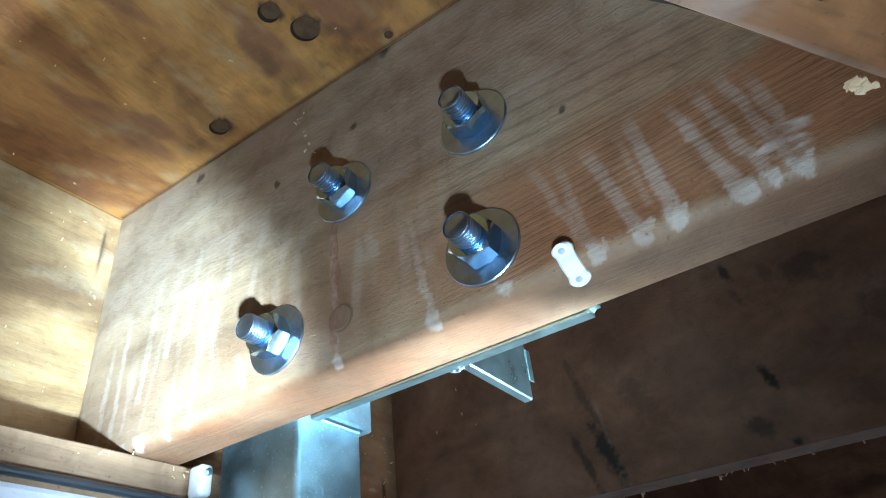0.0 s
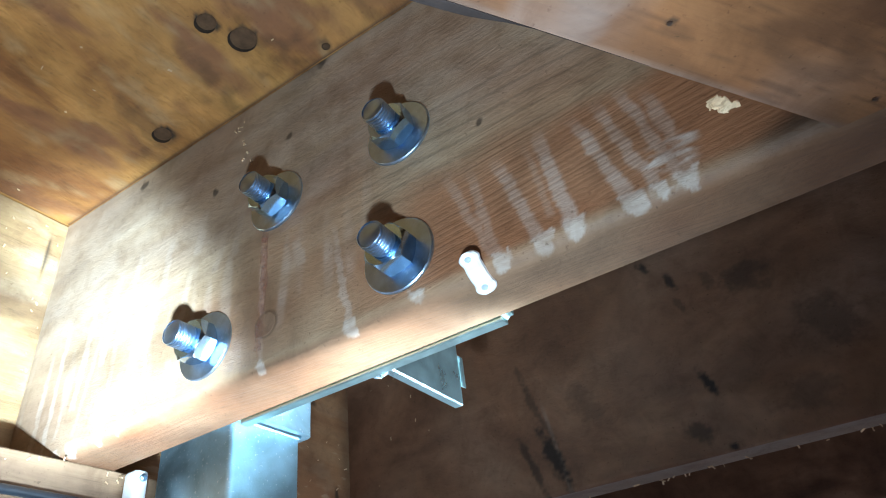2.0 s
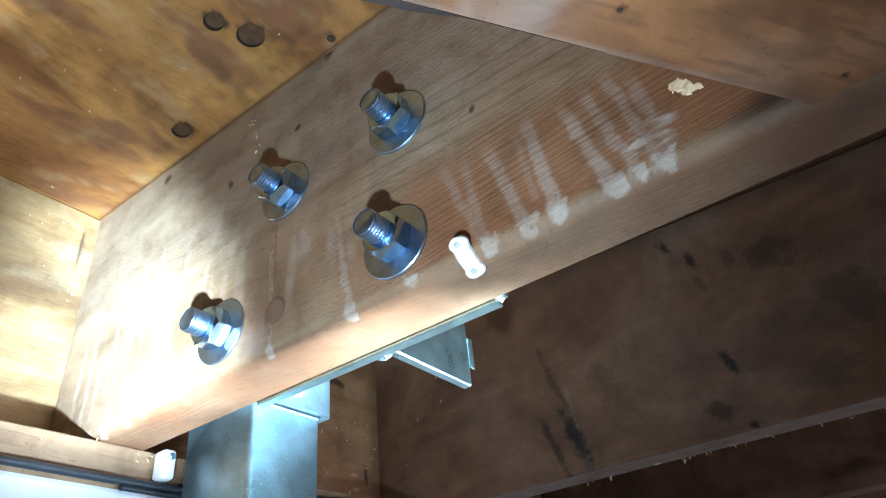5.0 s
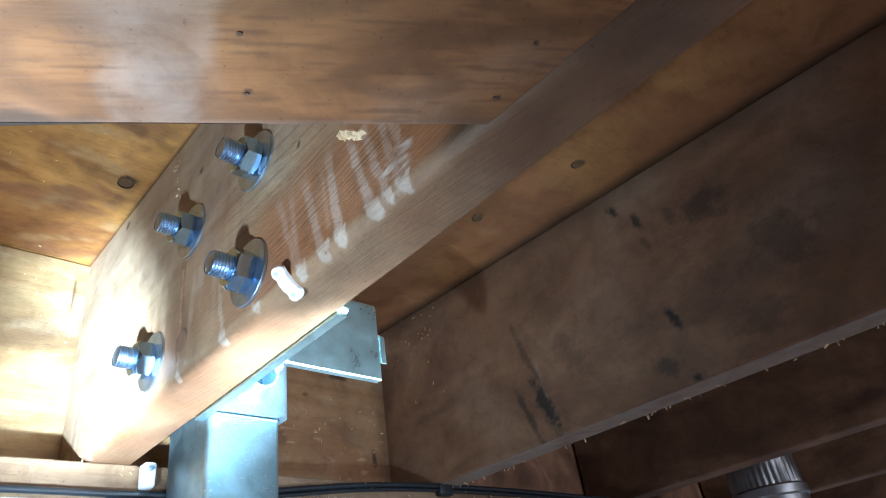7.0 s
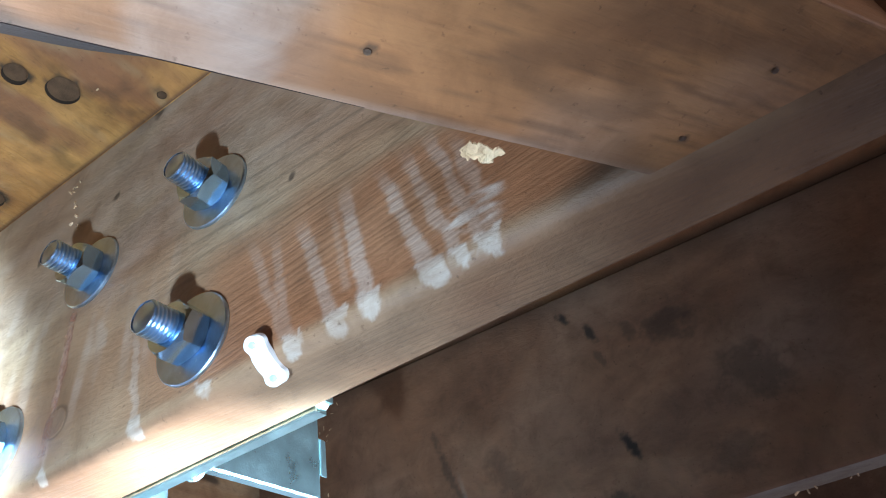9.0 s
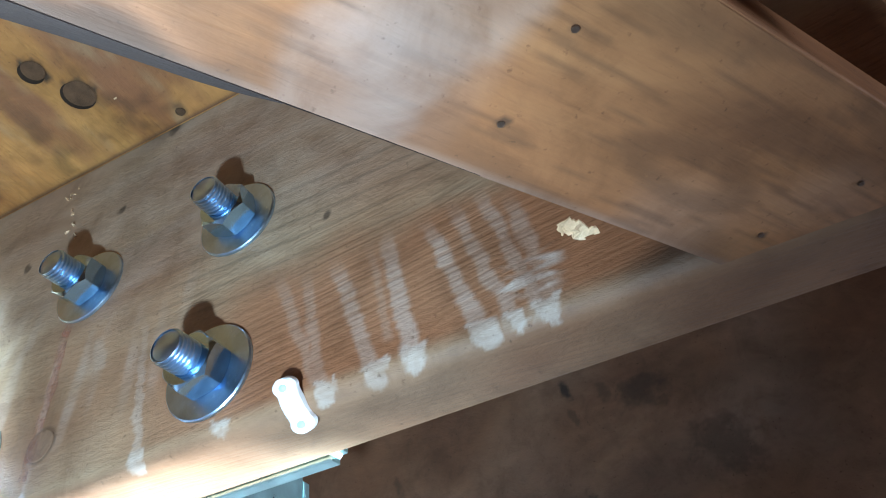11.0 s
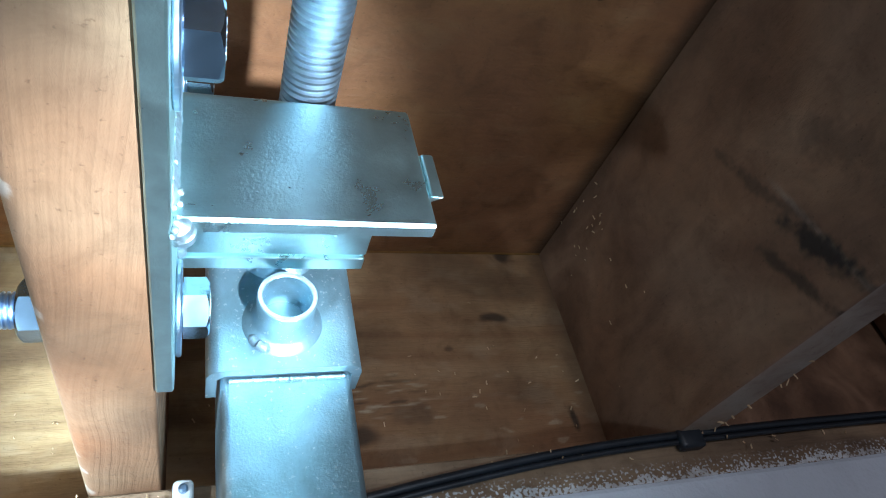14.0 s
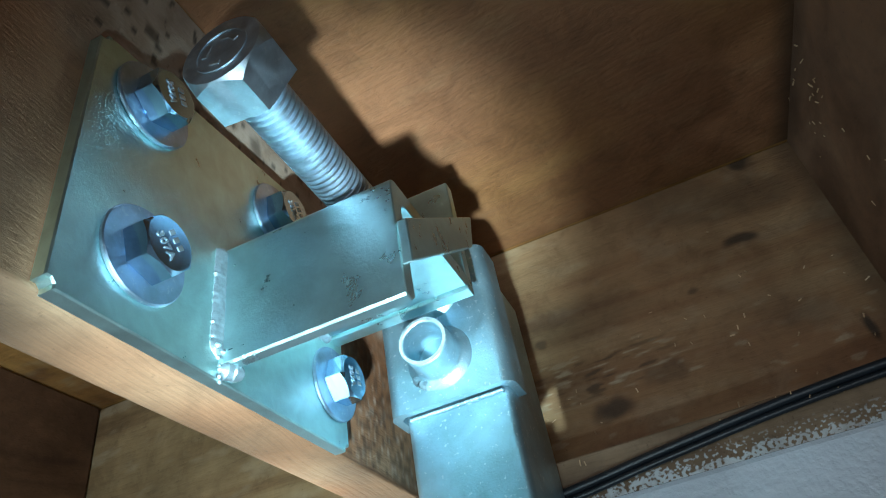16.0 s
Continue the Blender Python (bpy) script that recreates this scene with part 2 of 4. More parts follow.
GALV = metal("galvanised_post", (0.45, 0.64, 0.73), 0.40, 34, 0.14, 0.40, 0.6, 0.9, 0.68)
WELD = metal("weld_bead", (0.46, 0.56, 0.61), 0.34, 300, 0.12, 0.35, 0.0, 0.9)
ZINC_GREY = metal("zinc_jack", (0.58, 0.68, 0.77), 0.36, 120, 0.10, 0.25, 0.3, 1.0, 0.8)
NAIL_PIN = plain("nail_pin", (0.40, 0.46, 0.56), 0.45, 200, 0.15, 0.2)
SHADED_BORE = metal("shaded_bore", (0.22, 0.30, 0.34), 0.5, 60, 0.1, 0.1)
CUT_STEEL = metal("cut_steel", (0.80, 0.88, 0.92), 0.55, 200, 0.08, 0.3)
DUCT = metal("duct_metal", (0.46, 0.48, 0.50), 0.36, 25, 0.14, 0.1)
PLASTIC = plain("white_plastic", (0.84, 0.85, 0.86), 0.4, 80, 0.06, 0.05)
CABLE = plain("cable_jacket", (0.014, 0.018, 0.024), 0.38, 60, 0.3, 0.15)
PAINTED_WALL = plain("painted_wall", (0.62, 0.66, 0.72), 0.5, 9, 0.12, 0.5)
SHEETING = plain("white_sheeting", (0.66, 0.70, 0.77), 0.24, 16, 0.10, 0.9)
CONCRETE = plain("concrete_floor", (0.30, 0.29, 0.28), 0.8, 5, 0.25, 0.4)
STAMP = metal("stamped_mark", (0.60, 0.68, 0.74), 0.35, 120, 0.1, 0.1)
DARK_NAIL = metal("nail_head", (0.22, 0.15, 0.11), 0.5, 200, 0.15, 0.3)
HOLE = plain("hole_plug", (0.095, 0.052, 0.027), 0.85, 90, 0.4, 0.5, 0.2)
PLUG = plain("plug_face", (0.14, 0.080, 0.042), 0.8, 90, 0.35, 0.5, 0.2)
HOLE_SHADE = plain("hole_shade", (0.030, 0.020, 0.014), 0.9, 90, 0.4, 0.5, 0.1)

# ---- mesh helpers ----


def finish(name, bm, material, smooth=False):
    me = bpy.data.meshes.new(name)
    bmesh.ops.recalc_face_normals(bm, faces=bm.faces)
    bm.to_mesh(me)
    bm.free()
    me.materials.append(material)
    if smooth:
        for p in me.polygons:
            p.use_smooth = True
        me.set_sharp_from_angle(angle=radians(35))
    return me


def part(name, bm, material, parent=None, label="", smooth=False, m=None):
    ob = new(name, finish(name, bm, material, smooth))
    if parent is not None:
        ob.parent = parent
    if m is not None:
        ob.matrix_basis = m
    if label:
        tagged(ob, label)
    return ob


def empty(name, at=(0, 0, 0)):
    ob = new(name)
    ob.location = at
    return ob


def box(bm, x0, x1, y0, y1, z0, z1, bevel=0.0, seg=2, m=None):
    made = bmesh.ops.create_cube(bm, size=1.0)["verts"]
    for v in made:
        v.co = Vector((x0 + (v.co.x + 0.5) * (x1 - x0), y0 + (v.co.y + 0.5) * (y1 - y0), z0 + (v.co.z + 0.5) * (z1 - z0)))
    if m is not None:
        bmesh.ops.transform(bm, matrix=m, verts=made)
    if bevel:
        edges = list({e for v in made for e in v.link_edges})
        bmesh.ops.bevel(bm, geom=edges, offset=bevel, segments=seg, profile=0.5, affect="EDGES", clamp_overlap=True)
    return bm


def slab(*a, **k):
    return box(bmesh.new(), *a, **k)


def lathe(bm, rings, seg=32, cap0=True, cap1=True, m=None):
    """Rings of (radius, height) along +z; radius may be a function of the angle."""
    rows = []
    for r, h in rings:
        row = []
        for i in range(seg):
            a = 2 * math.pi * i / seg
            rad = r(a) if callable(r) else r
            hh = h(a) if callable(h) else h
            p = Vector((rad * math.cos(a), rad * math.sin(a), hh))
            row.append(bm.verts.new(m @ p if m is not None else p))
        rows.append(row)
    for a, b in zip(rows, rows[1:]):
        for i in range(seg):
            j = (i + 1) % seg
            bm.faces.new((a[i], a[j], b[j], b[i]))
    if cap0:
        bm.faces.new(rows[0][::-1])
    if cap1:
        bm.faces.new(rows[-1])
    return bm


def hex_radius(flats):
    def r(a):
        k = (a + math.pi / 6) % (math.pi / 3) - math.pi / 6
        return flats / 2 / math.cos(k)
    return r


def hex_block(bm, flats, h0, h1, both=False, m=None, seg=48, slope=0.62):
    """A hexagon from h0 to h1 with chamfered corners at h1 (and h0)."""
    hr = hex_radius(flats)
    top = lambda a: h1 - (hr(a) - flats / 2 * 0.97) * slope - 0.0003
    low = (lambda a: h0 + (hr(a) - flats / 2) * 0.62 + 0.0003) if both else h0
    rings = [(hr, low), (hr, top), (flats / 2 * 0.97, h1)]
    if both:
        rings.insert(0, (flats / 2 * 0.97, h0))
    return lathe(bm, rings, seg, True, True, m)


def thread(bm, radius, pitch, h0, h1, n=28, depth=0.55, m=None):
    """A screw thread along +z: a helical strip with flat crests and roots, closed by a tapered end."""
    total = int((h1 - h0) / pitch * n)
    rails = [[], [], [], []]
    for i in range(total + 1):
        a = 2 * math.pi * i / n
        h = h0 + pitch * i / n
        k = min(1.0, (total - i) / n * 0.8 + 0.25)
        rc, rr = radius - depth * pitch * (1 - k), radius - depth * pitch
        for row, r, z in zip(rails, (rc, rc, rr, rr), (0.0, 0.34, 0.56, 0.80)):
            p = Vector((r * math.cos(a), r * math.sin(a), min(h1, h + pitch * z)))
            row.append(bm.verts.new(m @ p if m is not None else p))
    for i in range(total):
        for u, v in zip(rails, rails[1:]):
            bm.faces.new((u[i], u[i + 1], v[i + 1], v[i]))
        if i + 1 + n <= total:
            bm.faces.new((rails[3][i], rails[3][i + 1], rails[0][i + 1 + n], rails[0][i + n]))
    lathe(bm, [(radius - depth * pitch * 1.05, h0 - pitch), (radius - depth * pitch * 1.05, h1 - 0.0008), (radius - depth * pitch - 0.0012, h1)], n, True, True, m)
    return bm


def sheet(name, material, origin, u, v, nu, nv, wear_and_light, normal_lift=None, parent=None):
    """A finely divided rectangle whose mask of worn and lit tones is worked out point by point: (pale, dark, red) at
    (s, t) metres.
    """
    origin, u, v = Vector(origin), Vector(u), Vector(v)
    lu, lv = u.length, v.length
    nrm = u.cross(v).normalized()
    verts, cols, faces = [], [], []
    for j in range(nv + 1):
        for i in range(nu + 1):
            p = origin + u * (i / nu) + v * (j / nv)
            if normal_lift:
                p = p + nrm * normal_lift(p)
            verts.append(p)
            cols.extend((*wear_and_light(p), 0.0)[:4])
    for j in range(nv):
        for i in range(nu):
            k = j * (nu + 1) + i
            faces.append((k, k + 1, k + nu + 2, k + nu + 1))
    me = bpy.data.meshes.new(name)
    me.from_pydata(verts, [], faces)
    at = me.attributes.new("wear_and_light", "FLOAT_COLOR", "POINT")
    at.data.foreach_set("color", cols)
    me.materials.append(material)
    for p in me.polygons:
        p.use_smooth = True
    ob = new(name, me)
    if parent is not None:
        ob.parent = parent
    return ob


def nz(x, y, z, s):
    return noise.noise(Vector((x * s, y * s, z * s)))


def smooth(a, b, x):
    t = min(1.0, max(0.0, (x - a) / (b - a)))
    return t * t * (3 - 2 * t)


# ---- the large structure ----
ZJ, ZS = 2.168, 2.400          # underside of the joists, underside of the subfloor
THICK = 0.038

# streaks on the nut side of the joist: y, z at the top, y, z at the foot, half width, strength
STREAKS = [
    (-0.308, 2.240, -0.317, 2.170, 0.0032, 0.75), (-0.251, 2.262, -0.252, 2.174, 0.0028, 0.5),
    (-0.092, 2.268, -0.079, 2.184, 0.0035, 0.45), (-0.110, 2.267, -0.109, 2.179, 0.0035, 0.45),
    (-0.132, 2.286, -0.129, 2.177, 0.0040, 0.45), (-0.170, 2.206, -0.178, 2.180, 0.0040, 0.55),
    (-0.184, 2.281, -0.177, 2.231, 0.0045, 0.35), (-0.215, 2.294, -0.207, 2.257, 0.0050, 0.35),
    (-0.277, 2.248, -0.283, 2.228, 0.0060, 0.45), (-0.386, 2.235, -0.405, 2.176, 0.0040, 0.40),
    (-0.400, 2.230, -0.408, 2.170, 0.0040, 0.45), (-0.416, 2.228, -0.430, 2.170, 0.0050, 0.75),
    (-0.432, 2.230, -0.437, 2.185, 0.0030, 0.30), (-0.440, 2.232, -0.446, 2.170, 0.0048, 0.85),
    (-0.459, 2.229, -0.474, 2.172, 0.0048, 0.85), (-0.471, 2.232, -0.485, 2.172, 0.0042, 0.70),
    (-0.484, 2.234, -0.496, 2.170, 0.0045, 0.70), (-0.495, 2.225, -0.500, 2.178, 0.0045, 0.55),
    (-0.062, 2.240, -0.058, 2.186, 0.0035, 0.70), (-0.148, 2.250, -0.146, 2.190, 0.0030, 0.50),
    (-0.030, 2.262, -0.030, 2.182, 0.0045, 0.85), (-0.046, 2.290, -0.045, 2.180, 0.0038, 0.90), (-0.078, 2.310, -0.072, 2.205, 0.0050, 0.80),
    (-0.100, 2.312, -0.096, 2.230, 0.0060, 0.70), (-0.122, 2.320, -0.116, 2.240, 0.0050, 0.65), (-0.158, 2.315, -0.152, 2.262, 0.0060, 0.60),
    (-0.190, 2.318, -0.186, 2.280, 0.0070, 0.50), (-0.228, 2.300, -0.224, 2.262, 0.0060, 0.45)]
DABS = [(-0.317, 0.0075), (-0.252, 0.006), (-0.408, 0.008), (-0.430, 0.0085), (-0.446, 0.0085), (-0.4735, 0.0085),
        (-0.486, 0.0065), (-0.4975, 0.0075), (-0.080, 0.010), (-0.106, 0.007), (-0.062, 0.007), (-0.128, 0.006), (-0.360, 0.006)]


def joist_wear(p):
    y, z = p.y, p.z
    comb = 0.55 + 0.45 * math.sin(z * 2 * math.pi / 0.0027 + 3 * nz(0, y, z, 60))
    pale = 0.0
    for y0, z0, y1, z1, w, s in STREAKS:
        if abs(y - (y0 + y1) / 2) > 0.03:
            continue
        k = (z0 - z) / (z0 - z1)
        if -0.15 < k < 1.05:
            d = abs(y - (y0 + (y1 - y0) * k) + 0.0022 * nz(3, y, z, 90))
            edge = smooth(-0.15, 0.25, k) * smooth(1.08, 0.98, k)
            pale = max(pale, (0.46 if y < -0.3 else 0.52) * s * edge * smooth(w * 0.88, w * 0.42, d + 0.0012 * nz(6, y * 0.3, z, 420)))
    for y0, r in DABS:
        d = max(abs(y - y0) * 1.2, abs(z - ZJ - 0.0065) * 1.9) + 0.003 * nz(7, y, z, 150) + 0.0015 * nz(7, y, z, 500)
        pale = max(pale, 0.68 * smooth(r * 0.8, r * 0.62, d + 0.003 * nz(21, y, z, 260)))
    # scratched patch
    d = math.hypot((y + 0.494) / 0.016, (z - 2.189) / 0.012) + 0.5 * nz(1, y * 0.5, z * 3, 90)
    pale = max(pale, 0.75 * smooth(1.0, 0.5, d) * smooth(-0.1, 0.25, nz(17, y * 0.25, z, 330)))
    # washed grey grain in the upper half
    wash = smooth(2.24, 2.30, z + 0.02 * nz(5, y, z, 18)) * (0.28 + 0.25 * nz(2, y * 0.25, z * 2.2, 40))
    wash += 0.5 * smooth(-0.2, -0.02, y) * (0.35 + 0.3 * nz(4, y, z, 14))
    pale = min(1.0, max(pale, 0.55 * wash))
    red = 0.6 * smooth(0.0045, 0.001, abs(y + 0.2515 + 0.002 * nz(8, y, z, 60))) * smooth(2.17, 2.18, z) * smooth(2.275, 2.25, z)
    body = smooth(2.262, 2.225, z + 0.018 * nz(9, y, z, 22) + 0.06 * (y + 0.45)) * smooth(ZJ, ZJ + 0.012, z)
    red = max(red, body * smooth(-0.24, -0.37, y) * (0.95 + 0.3 * nz(6, y, z, 16)), 0.65 * body * (0.55 + 0.5 * nz(6, y, z, 16)))
    red = max(red, smooth(-0.10, -0.24, y) * (0.26 + 0.5 * nz(24, y, z, 13)))
    smear = smooth(0.12, 0.5, nz(23, y * 2.6, z * 0.35, 34)) * smooth(2.185, 2.21, z) * smooth(2.33, 2.28, z) * smooth(-0.36, -0.30, y)
    pale = max(pale, 0.30 * smear * (0.6 + 0.8 * nz(25, y, z, 60)))
    dark = 0.0
    for y0, z0, r in ((-0.269, 2.340, 0.0045), (-0.107, 2.386, 0.006), (-0.300, 2.398, 0.007), (-0.198, 2.329, 0.004), (-0.41, 2.262, 0.003)):
        d = math.hypot(y - y0, (z - z0) * 0.8) + 0.003 * nz(11, y, z, 200)
        dark = max(dark, 0.75 * smooth(r, r * 0.4, d))
    # darker around the joint with the brace
    dark = max(dark, 0.8 * smooth(0.02, 0.004, math.hypot((y + 0.555) * 0.45, z - 2.172) + 0.004 * nz(12, y, z, 80)))
    ring = abs(math.hypot(y + 0.256, z - 2.198) - 0.0081)
    dark = max(dark, 0.45 * smooth(0.0014, 0.0005, ring))
    # dark grain lines sweeping up past the bolts
    line = abs(((z - 2.255) - 0.10 * (y + 0.40) - 0.05 * nz(0.3, y, 0, 5)) % 0.011 - 0.0055)
    zone = smooth(0.05, 0.01, abs(z - 2.272 + 0.15 * (y + 0.42))) * smooth(-0.27, -0.36, y)
    dark = max(dark, 0.30 * zone * smooth(0.0016, 0.0004, line))
    raised = smooth(-0.28, -0.40, y) * (0.38 + 0.62 * smooth(2.262, 2.235, z)) * (0.34 + 0.5 * nz(19, y, z, 25))
    return pale, min(1, dark), min(1.0, max(0.0, red)), max(raised, 0.06)


def joist(x0, name, material, label, ease=0.003):
    """A plain floor joist with eased edges."""
    ob = tagged(part(name, slab(x0, x0 + THICK, -3.9, 0.0, ZJ, ZS, ease, 3), material), label, "joist", kind="structure")
    return ob


def skin(name, material, parent, y0, y1, ny, steps, wear_and_light, r=0.0035, proud=0.0005, near=0.0035):
    """The worn skin of a joist whose near face is x = 0: down that face, round the eased edges, across the underside and up the far face."""
    a, b, zb = -proud, THICK + proud, ZJ - proud
    prof = [(a, ZS - 0.0022 - (ZS - 0.002 - zb - near) * k / steps[0]) for k in range(steps[0] + 1)]
    prof += [(a + near - near * math.cos(k * math.pi / 20), zb + near - near * math.sin(k * math.pi / 20)) for k in range(1, 10)]
    prof += [(a + near + (b - a - near - r) * k / steps[1], zb) for k in range(steps[1] + 1)]
    prof += [(b - r + r * math.sin(k * math.pi / 12), zb + r - r * math.cos(k * math.pi / 12)) for k in range(1, 6)]
    prof += [(b, zb + r + (ZS - 0.0022 - zb - r) * k / steps[2]) for k in range(steps[2] + 1)]
    verts, cols, faces, n = [], [], [], len(prof)
    for i in range(ny + 1):
        y = y0 + (y1 - y0) * i / ny
        for x, z in prof:
            p = Vector((x, y, z))
            verts.append(p)
            cols.extend((*wear_and_light(p), 0.0)[:4])
    for i in range(ny):
        for k in range(n - 1):
            q = i * n + k
            faces.append((q, q + 1, q + n + 1, q + n))
    me = bpy.data.meshes.new(name)
    me.from_pydata(verts, [], faces)
    at = me.attributes.new("wear_and_light", "FLOAT_COLOR", "POINT")
    at.data.foreach_set("color", cols)
    me.materials.append(material)
    for p in me.polygons:
        p.use_smooth = True
    ob = new(name, me)
    ob.parent = parent
    return ob


j1 = joist(0.0, "joist_1", WOOD_JOIST, "worn brown floor joist with pale streaks and four through bolts", 0.0085)


def far_face(p):
    d = 0.0
    for y0, z0, r in ((-0.31, 2.375, 0.007), (-0.36, 2.35, 0.006), (-0.27, 2.345, 0.01), (-0.22, 2.36, 0.006), (-0.10, 2.25, 0.008), (-0.17, 2.31, 0.006)):
        d = max(d, 0.7 * smooth(r, r * 0.4, math.hypot(p.y - y0, p.z - z0) + 0.004 * nz(1, p.y, p.z, 120)))
    # rough, crusted timber beside the rim
    rough_end = smooth(-0.20, -0.17, p.y) * smooth(2.29, 2.22, p.z)
    d = max(d, rough_end * 0.55 * smooth(-0.1, 0.3, nz(16, p.y, p.z, 160)))
    cream = 0.62 * smooth(2.270, 2.300, p.z + 0.02 * nz(20, p.y, p.z, 30)) * smooth(-0.42, -0.36, p.y) * (0.85 + 0.3 * nz(28, p.y, p.z, 50))
    d = max(d, 0.8 * smooth(0.34, 0.44, nz(29, p.y, p.z, 150)) * smooth(2.29, 2.31, p.z))
    return max(cream, 0.1 * nz(3, p.y, p.z, 12), rough_end * 0.4 * smooth(0.1, 0.4, nz(18, p.y, p.z, 240))), d, max(0.0, (0.75 + 0.5 * nz(3, p.y, p.z, 9)) * (1 - cream)), 0.1


def joist_bottom(p):
    pale = 0.0
    for y0, r in DABS:
        if abs(p.y - y0) < 0.02:
            d = math.hypot((p.y - y0) * 1.1, p.x * 1.3 + max(0.0, p.z - ZJ) * 0.5) + 0.003 * nz(4, p.y, p.x, 160) + 0.0012 * nz(4, p.y, p.x, 600)
            pale = max(pale, 0.8 * smooth(r * 0.75, r * 0.55, d))
    return pale, max(0.0, 0.24 + 0.3 * nz(36, p.y, p.x * 2, 16)), max(0.0, 0.56 + 0.25 * smooth(-0.42, -0.30, p.y) + 0.3 * nz(2, p.y, p.x, 25)), 0.36


def joist_skin(p):
    if p.x < 0.008:
        a = joist_wear(p)
        if p.z > ZJ + 0.008:
            return a
        b, k = joist_bottom(p), smooth(ZJ + 0.008, ZJ, p.z)
        return tuple(u + (v - u) * k for u, v in zip(a, b))
    return joist_bottom(p) if p.z < ZJ + 0.003 else far_face(p)


skin("joist_skin", WOOD_JOIST, j1, -0.75, 0.0, 720, (260, 26, 50), joist_skin, 0.0015, near=0.008)


def old_marks(p):
    y, z = p.y, p.z
    dark = 0.0
    for y0, z0, ry, rz, s in ((-0.397, 2.373, .006, .008, .9), (-0.419, 2.346, .006, .014, .9), (-0.421, 2.318, .004, .012, .5), (-0.421, 2.235, .006, .020, .95),
                              (-0.424, 2.171, .007, .006, .9), (-0.399, 2.192, .012, .014, .6), (-0.246, 2.26, .006, .045, .55), (-0.256, 2.205, .010, .036, .95),
                              (-0.232, 2.20, .005, .04, .7), (-0.539, 2.258, .03, .03, .5), (-0.484, 2.325, .035, .018, .55), (-0.50, 2.20, .03, .02, .4), (-0.455, 2.335, .008, .01, .5), (-0.30, 2.25, .02, .03, .35)):
        k = nz(6, y, z, 70)
        d = math.hypot((y - y0 - 0.30 * (z - z0)) / ry, (z - z0) / rz) + 0.55 * k + 0.35 * nz(8, y, z, 260)
        dark = max(dark, s * smooth(1.15, 0.35, d))
    # blotches, and a face darker towards its top edge
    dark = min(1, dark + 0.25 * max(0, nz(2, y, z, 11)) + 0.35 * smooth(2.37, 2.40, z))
    pale = 0.35 * smooth(0.003, 0.0008, abs(y + 0.262 - 0.14 * (z - 2.2))) * smooth(2.27, 2.24, z)
    pale = max(pale, 0.35 * max(0.0, nz(9, y, z, 9)))
    red = 0.5 * max(0.0, nz(13, y, z, 7)) + 0.25
    return pale, dark, red, 0.3


j2 = joist(0.0, "joist_2", WOOD_OLD, "dark aged floor joist with black stains")


def old_skin(p):
    if p.x < 0.002:
        return old_marks(p)
    # underside paled in its colour, standing for ambient light from below
    return max(0.0, 0.75 + 0.4 * nz(3, p.y, p.x, 30)), 0.1 * max(0.0, nz(5, p.y, p.x, 40)), 0.2


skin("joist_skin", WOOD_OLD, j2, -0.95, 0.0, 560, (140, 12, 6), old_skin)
j2.matrix_basis = Matrix.Translation((0.387, 0, 0)) @ Matrix.Rotation(radians(2.4), 4, "Z")
for name, x in (("joist_3", 0.795), ("joist_4", 1.20), ("joist_5", 1.605), ("joist_6", 2.01), ("joist_7", -0.405), ("joist_8", -0.81), ("joist_9", -1.215)):
    joist(x, name, WOOD_OLD, "dark aged floor joist, stained brown")


def sub_wear_and_shade(p):
    x, y = p.x, p.y
    dark = 0.0
    for x0, y0, r, s in ((-0.047, -0.270, 0.011, .9), (-0.071, -0.260, 0.0085, .95), (-0.022, -0.155, 0.0085, .95), (-0.008, -0.31, 0.004, .6),
                         (-0.02, -0.245, 0.012, .12), (-0.045, -0.225, 0.016, .10), (0.309, -0.288, 0.006, .9), (0.334, -0.412, 0.006, .9), (0.25, -0.36, 0.004, .5)):
        d = math.hypot(x - x0, y - y0) + 0.003 * nz(1, x, y, 150)
        dark = max(dark, s * smooth(r, r * 0.75, d))
    stain = (0.85 * smooth(0.0, 0.5, nz(2, x * 0.8, y * 2.0, 13) + 0.4 * nz(12, x, y * 2.0, 45) - 0.12 + 0.25 * smooth(-0.13, -0.02, x) * smooth(-0.1, -0.2, y)) * smooth(0.05, -0.05, x))
    dark = max(dark, 0.18 * stain, 0.42 * smooth(0.12, 0.5, nz(33, x * 0.7, y * 1.6, 26) + 0.5 * nz(34, x, y, 90)) * smooth(-0.12, -0.03, x) * smooth(0.05, -0.01, x) * smooth(-0.05, -0.14, y))
    # darker along the first joist's line and towards the second joist
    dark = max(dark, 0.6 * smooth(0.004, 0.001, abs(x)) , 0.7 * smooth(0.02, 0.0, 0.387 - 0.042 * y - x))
    pale = (0.4 if x < 0 else 0.08) * smooth(0.15, 0.7, nz(4, x, y * 2, 22) + 0.5 * nz(14, x, y * 2, 70))
    # second bay: redder brown, darkened in colour because little light reaches it
    red = max(stain, 0.30 * smooth(-0.1, 0.45, nz(7, x, y, 8))) if x < 0 else 0.85 + 0.35 * nz(7, x, y, 8)
    return pale, dark, max(0.0, red)


sub = tagged(new("subfloor"), "orange-brown plank subfloor seen from below, with nail holes", "subfloor", kind="structure")
part("subfloor_body", slab(-2.6, 3.0, -3.9, 0.14, ZS + 0.0006, ZS + 0.024, 0.0), WOOD_SUB, sub)
sheet("subfloor_underside", WOOD_SUB, (-0.367, -0.9, ZS), (0, 0.9, 0), (0.367, 0, 0), 300, 122, sub_wear_and_shade, None, sub)
